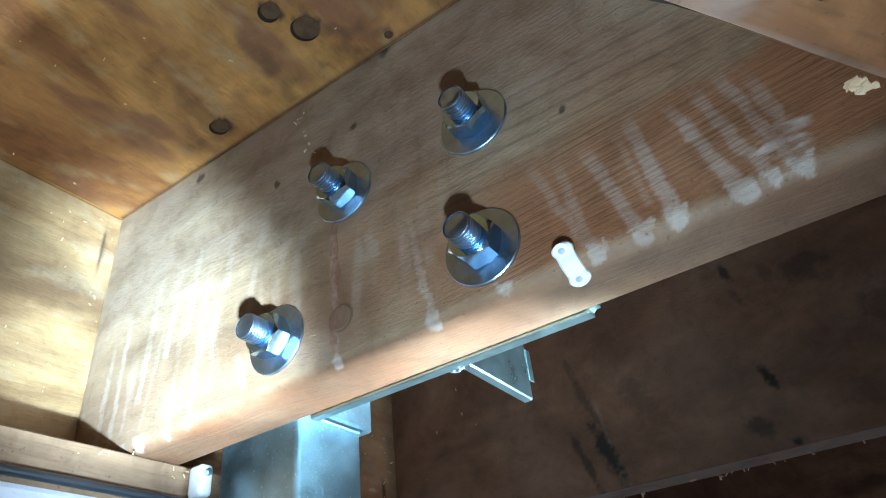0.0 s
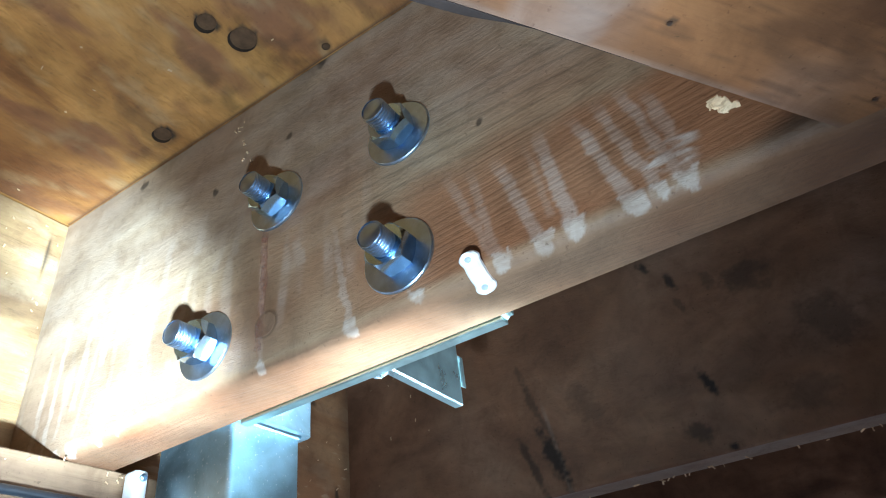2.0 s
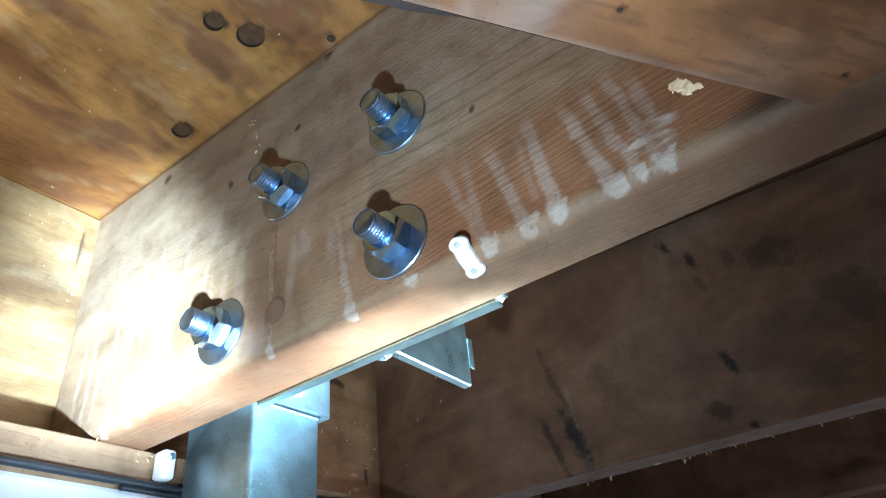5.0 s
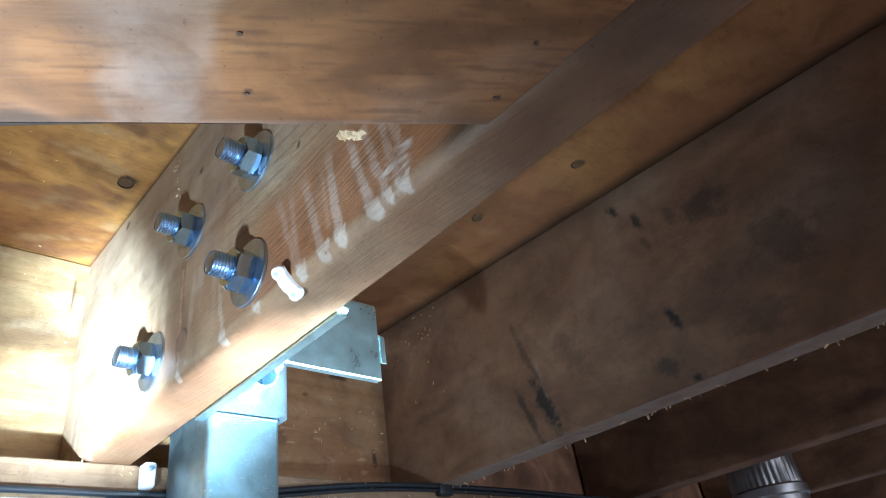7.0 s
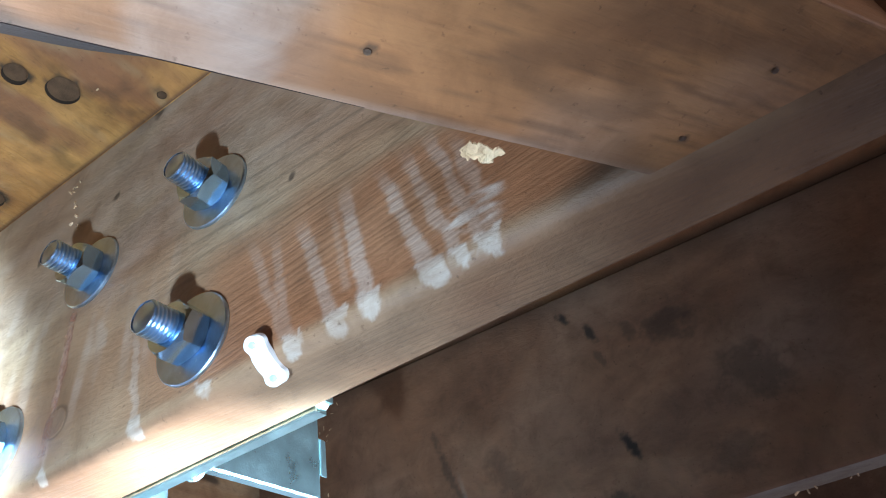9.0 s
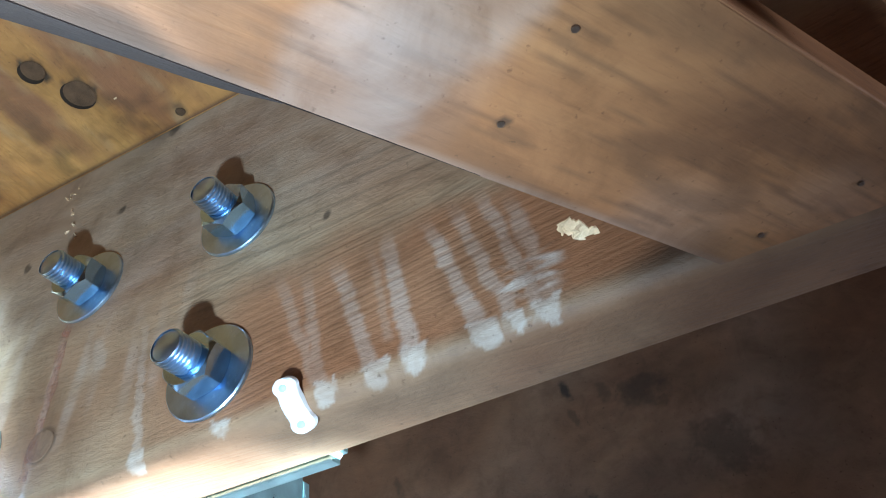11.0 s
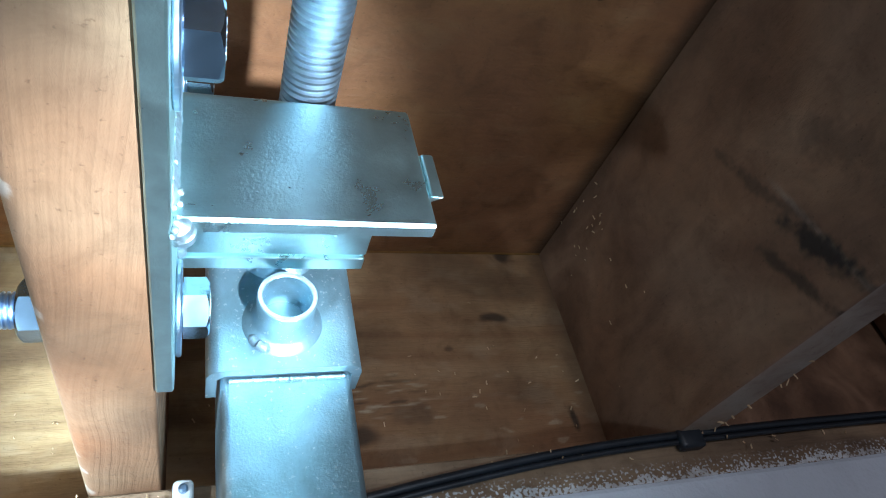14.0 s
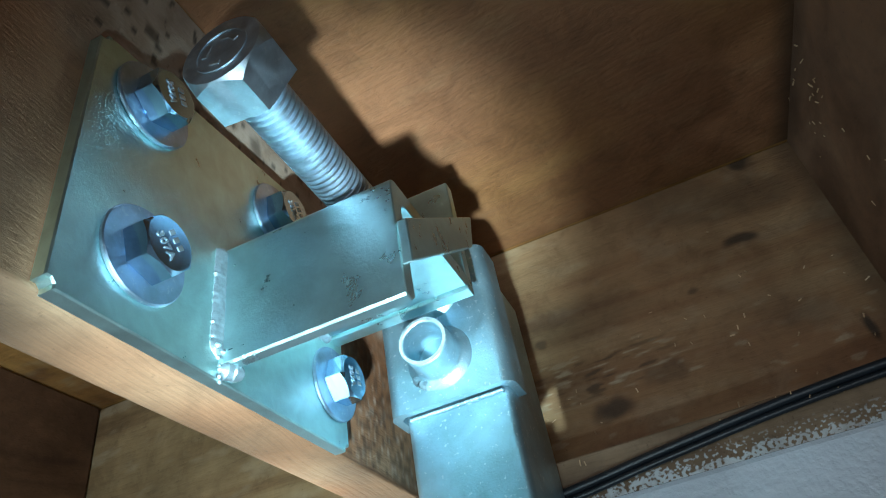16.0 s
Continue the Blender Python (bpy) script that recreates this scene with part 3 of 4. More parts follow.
sheet("subfloor_underside", WOOD_SUB, (THICK, -0.9, ZS), (0, 0.9, 0), (0.395, 0, 0), 300, 122, sub_wear_and_shade, None, sub)


def rim_marks(p):
    x, z = p.x, p.z
    dark = 0.0
    for x0, z0, rx, rz, s in ((0.314, 2.323, .016, .006, .8), (0.363, 2.219, .004, .014, .85), (0.133, 2.292, .009, .007, .65), (0.172, 2.219, .020, .011, .75), (0.263, 2.292, .005, .003, .5), (0.345, 2.395, .012, .01, .8), (-0.012, 2.36, .0025, .03, .8),
                              (-0.10, 2.30, .005, .004, .5), (0.22, 2.235, .02, .012, .35)):
        d = math.hypot((x - x0) / rx, (z - z0) / rz) + 0.4 * nz(3, x, z, 80)
        dark = max(dark, s * smooth(1.1, 0.4, d))
    # broad dark bands, and darker towards the second joist's corner
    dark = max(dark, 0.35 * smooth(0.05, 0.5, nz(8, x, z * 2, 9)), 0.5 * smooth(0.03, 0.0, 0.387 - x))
    pale = (0.35 if x < 0 else 0.14) * smooth(0.1, 0.6, nz(5, x, z * 2.5, 22) + 0.4 * nz(15, x, z * 2.5, 80))
    pale = max(pale, 0.35 * smooth(0.5, 0.6, nz(15, x * 0.6, z * 2.0, 75)) * smooth(2.31, 2.25, z) * (1 if x > 0.1 else 0.3))
    torn = smooth(0.09, 0.14, x) * smooth(0.26, 0.20, x) * smooth(2.225, 2.24, z) * smooth(2.275, 2.26, z)
    fib = nz(27, x * 0.35, z * 2.2, 130)
    pale, dark = max(pale, 0.7 * torn * smooth(0.2, 0.45, fib)), max(dark, 0.6 * torn * smooth(-0.2, -0.45, fib))
    red = 0.55 * smooth(0.03, 0.2, x) + 0.2 * nz(6, x, z, 10)
    return pale, dark, max(0.0, red)


rim = tagged(new("wall_rim"), "yellow-brown rim board closing the joist bays", "rim board", kind="structure")
part("rim_board", slab(-2.6, 0.402, 0.004, 0.04, 2.176, ZS, 0.0), WOOD_RIM, rim)
# past the second joist the rim takes the darker joist colour
part("rim_board", slab(0.402, 3.0, 0.004, 0.04, 2.176, ZS, 0.0), WOOD_OLD, rim, "darker length of rim board past the second joist")
sheet("rim_face", WOOD_RIM, (-0.367, 0, 2.176), (0.367, 0, 0), (0, 0, ZS - 2.1785), 150, 90, rim_marks, None, rim)
sheet("rim_face", WOOD_RIM, (THICK, 0, 2.176), (0.40, 0, 0), (0, 0, ZS - 2.1785), 260, 170, rim_marks, None, rim)

SILL_Y = -0.075


def sill_wear(p):
    k = smooth(0.10, 0.16, p.x) * smooth(2.1415, 2.1400, p.z + 0.006 * nz(2, p.x, p.z, 60) + 0.004 * nz(12, p.x, p.z, 300)) * smooth(-0.20, -0.10, nz(22, p.x, p.z, 480))
    flakes = smooth(0.22, 0.36, nz(3, p.x, p.z * 1.4, 420) + 0.3 * nz(41, p.x, p.z, 900)) * smooth(0.10, 0.16, p.x) * smooth(2.152, 2.143, p.z)
    return max(0.9 * k, 0.9 * flakes), 0.3 * max(0, nz(4, p.x, p.z, 30)), 0.3 * max(0, nz(5, p.x, p.z, 12))


sill = tagged(new("sill_plate"), "weathered sill plate on top of the basement wall, flecked with white paint", "sill plate", kind="structure")
part("sill_body", slab(-2.6, 3.0, SILL_Y + 0.0008, 0.1, 2.128, 2.1675, 0.0015), WOOD_SILL, sill)
for x, length, n, rows in ((-0.6, 0.7, 350, 16), (0.1, 0.5, 1200, 64), (0.6, 0.7, 350, 16)):
    sheet("sill_face", WOOD_SILL, (x, SILL_Y, 2.134), (length, 0, 0), (0, 0, 0.032), n, rows, sill_wear, lambda p: 0.0006 * nz(1, p.x, p.z, 60), sill)

bm = slab(-2.6, 3.0, -0.0775, 0.14, 0.0, 2.137, 0.004, 2)
tagged(part("wall_north", bm, SHEETING), "white basement wall below the sill, covered in glossy sheeting", "wall", kind="structure")
tagged(part("wall_west", slab(-2.75, -2.6, -4.1, 0.14, 0.0, ZS, 0.0), PAINTED_WALL), "white painted basement wall", "wall", kind="structure")
tagged(part("wall_east", slab(3.0, 3.15, -4.1, 0.14, 0.0, ZS, 0.0), PAINTED_WALL), "white painted basement wall", "wall", kind="structure")
# unseen back wall, its invented opening made to admit the fill light
wall_south = tagged(empty("wall_south"), "unseen white wall added behind, with an opening for the fill lamp", "wall", kind="structure")
for a in ((-2.6, -0.5, 0.0, ZS), (1.5, 3.0, 0.0, ZS), (-0.5, 1.5, 0.0, 1.1), (-0.5, 1.5, 1.95, ZS)):
    part("wall_section", slab(a[0], a[1], -4.1, -3.9, a[2], a[3], 0.0), PAINTED_WALL, wall_south)
tagged(part("floor", slab(-2.75, 3.15, -4.1, 0.14, -0.1, 0.0, 0.0), CONCRETE), "bare grey concrete basement floor", "floor", kind="structure")

# ---- the diagonal brace between the joists ----


def brace_marks(p):
    dark = 0.0
    for s0, t0, r, s in ((0.0945, 0.0435, 0.0012, .8), (0.0945, 0.0165, 0.0011, .7), (-0.0095, 0.043, 0.0018, .9), (0.0, 0.016, 0.0012, .8)):
        d = math.hypot(p.x - s0, p.y - t0) + 0.002 * nz(1, p.x, p.y, 200)
        dark = max(dark, s * smooth(r, r * 0.5, d))
    # darker along the far edge near the joist end, plus long streaks
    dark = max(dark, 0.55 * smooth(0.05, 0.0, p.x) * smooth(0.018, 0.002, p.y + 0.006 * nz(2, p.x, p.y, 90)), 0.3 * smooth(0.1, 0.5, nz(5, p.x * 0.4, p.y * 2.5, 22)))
    patch = abs(p.x - 0.121 + 0.35 * (p.y - 0.03) + 0.010 * nz(3, p.x, p.y, 30) + 0.0015 * nz(13, p.x, p.y * 2, 120))
    pale = 0.26 * smooth(0.020, 0.0130, patch) * (0.75 + 0.5 * nz(14, p.x, p.y, 60))
    pale = max(pale, 0.15 * smooth(0.004, 0.001, p.y), 0.3 * max(0, nz(6, p.x, p.y, 20)))
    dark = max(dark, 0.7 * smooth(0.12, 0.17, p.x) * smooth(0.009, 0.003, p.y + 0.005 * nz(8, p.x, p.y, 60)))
    # knot figure in the middle of the board
    fig = math.sin(240 * math.hypot((p.x - 0.045) * 0.28, p.y - 0.03 + 0.012 * nz(10, p.x, p.y, 14)) + 4 * nz(11, p.x, p.y, 18))
    dark = max(dark, 0.30 * smooth(0.2, 1.0, fig), 0.35 * smooth(0.15, 0.45, nz(37, p.x * 0.25, p.y * 3.0, 150)))
    return pale, dark, max(0.0, 0.35 + 0.5 * nz(4, p.x, p.y, 15))


brace = tagged(empty("diagonal_brace"), "reddish-brown diagonal brace board let in between the joists", "brace board")
# local x runs away from the joist along the far edge, local y towards the room
CUT = math.tan(radians(33.2))
brace.matrix_basis = Matrix.Translation((-0.001, -0.5525, ZJ - 0.003)) @ Matrix.Rotation(radians(146.8), 4, "Z")
bm = slab(-0.06, 0.46, 0.0, 0.0625, 0.0004, 0.021, 0.0012, 2)
bmesh.ops.bisect_plane(bm, geom=bm.verts[:] + bm.edges[:] + bm.faces[:], plane_co=(0, 0, 0), plane_no=(-1, -CUT, 0), clear_outer=True)
bmesh.ops.holes_fill(bm, edges=bm.edges)
part("board_body", bm, WOOD_BOARD, brace)
sheet("board_underside", WOOD_BOARD, (0, 0.0008, 0), (0.46, 0, 0), (-0.061 * CUT, 0.061, 0), 300, 46, brace_marks, lambda p: 0.0004 * nz(2, p.x * 0.3, p.y, 60), brace)
for x, y in ((0.0945, 0.0435), (0.0945, 0.0165), (-0.0095, 0.043), (0.0, 0.016)):
    bm = bmesh.new()
    lathe(bm, [(0.0009, 0.0), (0.0009, 0.0009), (0.0006, 0.0012)], 12, True, True, Matrix.Translation((x, y, -0.0006)))
    part("nail", bm, DARK_NAIL, brace)
# waney far edge, dark with old bark, running out towards the end
bm = bmesh.new()
rows = []
for i in range(61):
    x = 0.09 + 0.37 * i / 60
    w = 0.019 * smooth(0.10, 0.20, x) * (0.85 + 0.5 * nz(31, x, 0, 30)) + 0.0004
    rows.append([bm.verts.new(q) for q in ((x, 0.0010, -0.0004), (x, -0.45 * w, 0.005), (x, -w, 0.0185), (x, 0.0010, 0.0185))])
for u, v in zip(rows, rows[1:]):
    for q in range(4):
        bm.faces.new((u[q], u[(q + 1) % 4], v[(q + 1) % 4], v[q]))
bm.faces.new(rows[0])
bm.faces.new(rows[-1][::-1])
part("waney_edge", bm, BARK, brace, "dark waney edge with old bark", smooth=True)
# torn fibres hanging from the edge: one ragged, crumpled flake
rng = random.Random(4)
bm = bmesh.new()
grid = {}
for i in range(17):
    for k in range(11):
        x, y = (i - 8) * 0.00165, (k - 5) * 0.0017
        edge = math.hypot(x / 0.0125, (y + 0.25 * x) / 0.0075) + 0.75 * nz(1, x, y, 190)
        if edge < 1.05:
            h = 0.0030 * nz(4, x, y, 150) + 0.0004 * nz(9, x, y, 520) - 0.12 * y
            grid[i, k] = bm.verts.new((x + 0.0012 * nz(5, x, y, 300), y + 0.0012 * nz(6, x, y, 300), h))
for (i, k), v in list(grid.items()):
    quad = [grid.get(q) for q in ((i, k), (i + 1, k), (i + 1, k + 1), (i, k + 1))]
    if all(quad):
        bm.faces.new(quad)
bmesh.ops.delete(bm, geom=[v for v in bm.verts if not v.link_faces], context="VERTS")
bmesh.ops.solidify(bm, geom=bm.faces[:], thickness=0.0011)
part("torn_splinter", bm, SPLINTER, brace, "pale freshly torn wood splinter", m=Matrix.Translation((0.056, -0.003, -0.0020)) @ Matrix.Rotation(radians(20), 4, "Z") @ Matrix.Scale(0.5, 4))
second_brace = copy_thing(brace, brace.matrix_basis @ Matrix.Translation((0.03, 0.0785, 0.001)))
for o in list(second_brace.children):
    if o.name.startswith("torn_splinter"):
        bpy.data.objects.remove(o)

# ---- the steel bracket on the joist ----
PX0, PX1 = THICK, THICK + 0.008
bracket = tagged(empty("steel_bracket", (0, 0, 0)), "zinc-plated steel bracket with a welded angle arm, bolted to joist", "steel bracket")
outline = [(-0.390, 2.1655), (-0.192, 2.1655), (-0.193, 2.280), (-0.232, 2.322), (-0.392, 2.306)]
bm = bmesh.new()
low = [bm.verts.new((PX0 + 0.0006, y, z)) for y, z in outline]
face = bm.faces.new(low)
made = bmesh.ops.extrude_face_region(bm, geom=[face])["geom"]
bmesh.ops.translate(bm, vec=(PX1 - PX0 - 0.0006, 0, 0), verts=[v for v in made if isinstance(v, bmesh.types.BMVert)])
bmesh.ops.bevel(bm, geom=[e for e in bm.edges if abs(e.verts[0].co.x - e.verts[1].co.x) > 0.004], offset=0.004, segments=3, affect="EDGES")
bmesh.ops.bevel(bm, geom=[e for e in bm.edges if e.calc_length() > 0.0005 and abs(e.verts[0].co.x - e.verts[1].co.x) < 1e-5], offset=0.0007, segments=1, affect="EDGES")
part("plate", bm, STEEL_PLATE, bracket)

# the arm: an angle with its corner at the top, a strap across its end and a back plate that carries the jack
AX0, AX1, AY0, AY1, AZ0, AZ1, AT = PX1, 0.137, -0.303, -0.2085, 2.172, 2.239, 0.0092
prof = []
for k in range(7):                       # rounded outer corner
    a = math.pi - k * math.pi / 12
    prof.append((AY0 + 0.006 + 0.006 * math.cos(a), AZ1 - 0.006 + 0.006 * math.sin(a)))
prof += [(AY1 - 0.001, AZ1), (AY1, AZ1 - 0.001), (AY1, AZ1 - AT + 0.003), (AY1 - 0.003, AZ1 - AT)]
for k in range(5):                       # inner fillet
    a = math.pi / 2 + k * math.pi / 8
    prof.append((AY0 + AT + 0.008 + 0.008 * math.cos(a), AZ1 - AT - 0.008 + 0.008 * math.sin(a)))
prof += [(AY0 + AT, AZ0 + 0.003), (AY0 + AT - 0.003, AZ0), (AY0 + 0.001, AZ0), (AY0, AZ0 + 0.001)]
bm = bmesh.new()
face = bm.faces.new([bm.verts.new((AX0, y, z)) for y, z in prof])
made = bmesh.ops.extrude_face_region(bm, geom=[face])["geom"]
bmesh.ops.translate(bm, vec=(AX1 - AX0, 0, 0), verts=[v for v in made if isinstance(v, bmesh.types.BMVert)])
bmesh.ops.bevel(bm, geom=[e for e in bm.edges if min(v.co.x for v in e.verts) > AX1 - 1e-4], offset=0.0006, segments=1, affect="EDGES")
part("angle_arm", bm, STEEL_ARM, bracket, smooth=True)
part("back_plate", slab(AX0, 0.137, AY1 + 0.0004, AY1 + 0.0095, 2.2295, 2.312, 0.0008, 2), STEEL_ARM, bracket)
# strap: rises from the front leg to the back plate
bm = bmesh.new()
ends = [(-0.304, 2.1855), (-0.304, 2.209), (-0.186, 2.296), (-0.199, 2.2625)]
face = bm.faces.new([bm.verts.new((0.1374, y, z)) for y, z in ends])
made = bmesh.ops.extrude_face_region(bm, geom=[face])["geom"]
bmesh.ops.translate(bm, vec=(0.0050, 0, 0), verts=[v for v in made if isinstance(v, bmesh.types.BMVert)])
bmesh.ops.bevel(bm, geom=bm.edges[:], offset=0.0006, segments=1, affect="EDGES")
part("strap", bm, STEEL_ARM, bracket)


def weld(points, r, seed):
    """A rippled weld bead: one tube of uneven radius along a line of points."""
    rg = random.Random(seed)
    b = bmesh.new()
    pts = [Vector(p) for p in points]
    lengths = [(q - p).length for p, q in zip(pts, pts[1:])]
    total = sum(lengths)
    n = max(10, int(total / (r * 0.22)))
    rows = []
    for i in range(n + 1):
        d, k = total * i / n, 0
        while k < len(lengths) - 1 and d > lengths[k]:
            d -= lengths[k]
            k += 1
        way = (pts[k + 1] - pts[k]).normalized()
        c = pts[k] + way * d
        side = way.orthogonal().normalized()
        up = way.cross(side)
        end = min(1.0, 0.3 + 3.0 * min(i, n - i) / n * total / (3 * r))
        rad = r * end * (1.0) * (0.95 + 0.07 * abs(math.sin(i * 0.75)) + 0.10 * rg.uniform(-1, 1) * (i % 3 == 0))
        rows.append([b.verts.new(c + (side * math.cos(a) + up * math.sin(a)) * rad * (1 + 0.08 * noise.noise(Vector((a, i * 0.3, seed))))) for a in [2 * math.pi * q / 14 for q in range(14)]])
    for u, v in zip(rows, rows[1:]):
        for q in range(14):
            b.faces.new((u[q], u[(q + 1) % 14], v[(q + 1) % 14], v[q]))
    b.faces.new(rows[0])
    b.faces.new(rows[-1][::-1])
    return b


bead = weld([(0.0, 0.0, 0.0), (0.0, 0.0, AZ1 - AZ0 - 0.007)], 0.0040, 1)
bmesh.ops.transform(bead, matrix=Matrix.Translation((AX0 + 0.0002, AY0 - 0.0006, AZ0 + 0.004)) @ Matrix.Diagonal((0.5, 1.5, 1.0, 1.0)), verts=bead.verts)
part("weld_bead", bead, WELD, bracket, smooth=True)
part("weld_bead", weld([(AX0 + 0.001, AY0 + AT, AZ1 - AT), (AX0 + 0.001, AY1, AZ1 - AT)], 0.0030, 2), WELD, bracket, smooth=True)
part("weld_blob", weld([(AX0 + 0.001, AY0 - 0.001, AZ0 - 0.002), (AX0 + 0.004, AY0 + 0.006, AZ0 - 0.002), (AX0 + 0.001, AY0 + 0.010, AZ0 + 0.001)], 0.0042, 3), WELD, bracket, smooth=True)

rng = random.Random(21)
bm = bmesh.new()
for i in range(14):
    p = (AX0 + abs(rng.gauss(0.002, 0.002)), AY0 + rng.gauss(-0.001, 0.004), AZ0 + rng.gauss(0.0, 0.004))
    bmesh.ops.create_icosphere(bm, subdivisions=2, radius=rng.uniform(0.0006, 0.0017), matrix=Matrix.Translation(p))
tagged(part("weld_spatter", bm, WELD, bracket, "shiny beads of weld spatter", smooth=True), kind="stuff")

# ---- the jack bolt ----
jack = tagged(empty("jack_bolt", (0.1010, -0.382, 2.268)), "large zinc-plated hex jack bolt threaded towards the post", "jack bolt")
JM = Matrix.Rotation(radians(-90), 4, "X")      # local z runs along +y
HEAD_FLIP = Matrix.Rotation(radians(90), 4, "X")
bm = bmesh.new()
hex_block(bm, 0.0395, -0.026, -0.004, m=HEAD_FLIP @ Matrix.Translation((0, 0, 0.0)) @ Matrix.Rotation(radians(22), 4, "Z"), slope=1.05)
jack_head = part("head", bm, ZINC_GREY, jack, smooth=True, m=Matrix.Translation((0, 0, 0)))
bm = bmesh.new()
ring = HEAD_FLIP @ Matrix.Translation((0, 0, -0.0042))
lathe(bm, [(0.0130, 0.0), (0.0130, 0.0006), (0.0118, 0.0006), (0.0118, 0.0)], 40, False, False, ring)
part("stamped_ring", bm, ZINC_GREY, jack_head, smooth=True)
for k, (a, w) in enumerate(((40, 0.006), (75, 0.004), (160, 0.007), (250, 0.005))):
    m = ring @ Matrix.Rotation(radians(a), 4, "Z") @ Matrix.Translation((0.0075, 0, 0))
    part("stamped_bar", slab(-0.0012, 0.0012, -w / 2, w / 2, 0.0, 0.0006, 0.0002, 1, m), STAMP, jack_head)
bm = bmesh.new()
thread(bm, 0.0127, 0.0034, 0.026, 0.206, 40, 0.50, JM)
part("threaded_shank", bm, ZINC_GREY, jack, smooth=True)
bm = bmesh.new()
hex_block(bm, 0.038, 0.1865 - 0.0, 0.2035, True, JM @ Matrix.Rotation(radians(20), 4, "Z"))
part("jack_nut", bm, ZINC, jack, smooth=True)


def raised_text(body, size, material, parent, m, name="stamped_mark"):
    c = bpy.data.curves.new(name, "FONT")
    c.body, c.size, c.extrude, c.align_x, c.align_y, c.bevel_depth = body, size, 0.00035, "CENTER", "CENTER", 0.0001
    c.resolution_u = 2
    t = new("text_tmp", c)
    me = bpy.data.meshes.new_from_object(t.evaluated_get(bpy.context.evaluated_depsgraph_get()))
    bpy.data.objects.remove(t)
    me.materials.clear()
    me.materials.append(material)
    ob = new(name, me)
    ob.parent, ob.matrix_basis = parent, m
    return ob


# ---- the four through bolts ----


def through_bolt(y, z, turn, m0=None):
    """Hex bolt through plate and joist: head and washer on the plate, washer, nut and thread end on the joist. Local z runs along +x."""
    ob = tagged(empty("through_bolt"), "zinc-plated hex through bolt with washers and nut", "bolt", "through bolts of the bracket")
    w = 0.0022
    b = bmesh.new()
    lathe(b, [(0.0088, PX1 + 0.0002), (0.0215, PX1 + 0.0002), (0.0221, PX1 + 0.0008), (0.0221, PX1 + 0.0020), (0.0215, PX1 + 0.0026), (0.0088, PX1 + 0.0026)], 48, False, False)
    part("washer", b, ZINC_WASHER, ob, smooth=True)
    b = bmesh.new()
    h0 = PX1 + 0.0026
    lathe(b, [(0.0118, h0), (0.0118, h0 + 0.0006)], 48, True, True)
    hex_block(b, 0.0245, h0 + 0.0005, h0 + 0.0118)
    head = part("head", b, ZINC, ob, smooth=True)
    raised_text("307A", 0.0058, STAMP, head, Matrix.Translation((0, -0.0036, h0 + 0.0118)))
    for k in range(3):
        part("stamped_bar", slab(-0.0050 + k * 0.0036, -0.0027 + k * 0.0036, 0.0022, 0.0058, h0 + 0.0116, h0 + 0.0122, 0.0002, 1), STAMP, head)
    b = bmesh.new()
    lathe(b, [(0.0088, -0.0002), (0.0215, -0.0002), (0.0221, -0.0008), (0.0221, -0.0020), (0.0215, -0.0026), (0.0088, -0.0026)], 48, False, False)
    part("washer", b, ZINC_WASHER, ob, smooth=True)
    b = bmesh.new()
    hex_block(b, 0.0240, 0.0026, 0.0150, True, Matrix.Rotation(radians(180), 4, "X"))
    part("nut", b, ZINC, ob, smooth=True)
    b = bmesh.new()
    thread(b, 0.0080, 0.0020, 0.0040, 0.0268, 30, 0.5, Matrix.Rotation(radians(180), 4, "X"))
    part("threaded_end", b, ZINC_DULL, ob, smooth=True)
    ob.matrix_basis = bolt_pose(y, z, turn)
    return ob


def bolt_pose(y, z, turn):
    return Matrix.Translation((0, y, z)) @ Matrix.Rotation(radians(90), 4, "Y") @ Matrix.Rotation(radians(turn), 4, "Z")


first = through_bolt(-0.206, 2.202, 10)
for y, z, turn in ((-0.261, 2.287, 34), (-0.359, 2.286, 22), (-0.352, 2.201, 47)):
    copy_thing(first, bolt_pose(y, z, turn))

# ---- the post and its cap ----
post = tagged(empty("brace_post"), "galvanised square steel post with welded cap, against the wall", "steel post")
QX0, QX1, QY0, QY1 = 0.067, 0.1345, -0.1575, -0.0790
bm = slab(QX0, QX1, QY0, QY1, 0.0, 2.285, 0.0045, 3)
part("tube", bm, GALV, post, smooth=True)
# cap channel: web in front of the tube, flanges bent back on both sides
CY, CT = -0.1675, 0.0052
cap_prof = [(0.0600, -0.140), (0.0600, CY + 0.008)]
for k in range(1, 6):
    a = math.pi + k * math.pi / 12
    cap_prof.append((0.0600 + 0.008 + 0.008 * math.cos(a), CY + 0.008 + 0.008 * math.sin(a)))
cap_prof.append((0.068, CY))
right = [(0.1995 - x, y) for x, y in reversed(cap_prof)]
inner_r = [(0.1395 - CT, -0.140), (0.1395 - CT, CY + 0.009), (0.1395 - 0.009, CY + CT)]
inner_l = [(0.1995 - x, y) for x, y in reversed(inner_r)]
bm = bmesh.new()
face = bm.faces.new([bm.verts.new((x, y, 2.1895)) for x, y in cap_prof + right + inner_r + inner_l])
made = bmesh.ops.extrude_face_region(bm, geom=[face])["geom"]
bmesh.ops.translate(bm, vec=(0, 0, 0.100), verts=[v for v in made if isinstance(v, bmesh.types.BMVert)])
bmesh.ops.triangulate(bm, faces=[f for f in bm.faces if len(f.verts) > 4])
part("cap_channel", bm, GALV, post, "zinc-plated cap channel", smooth=True)


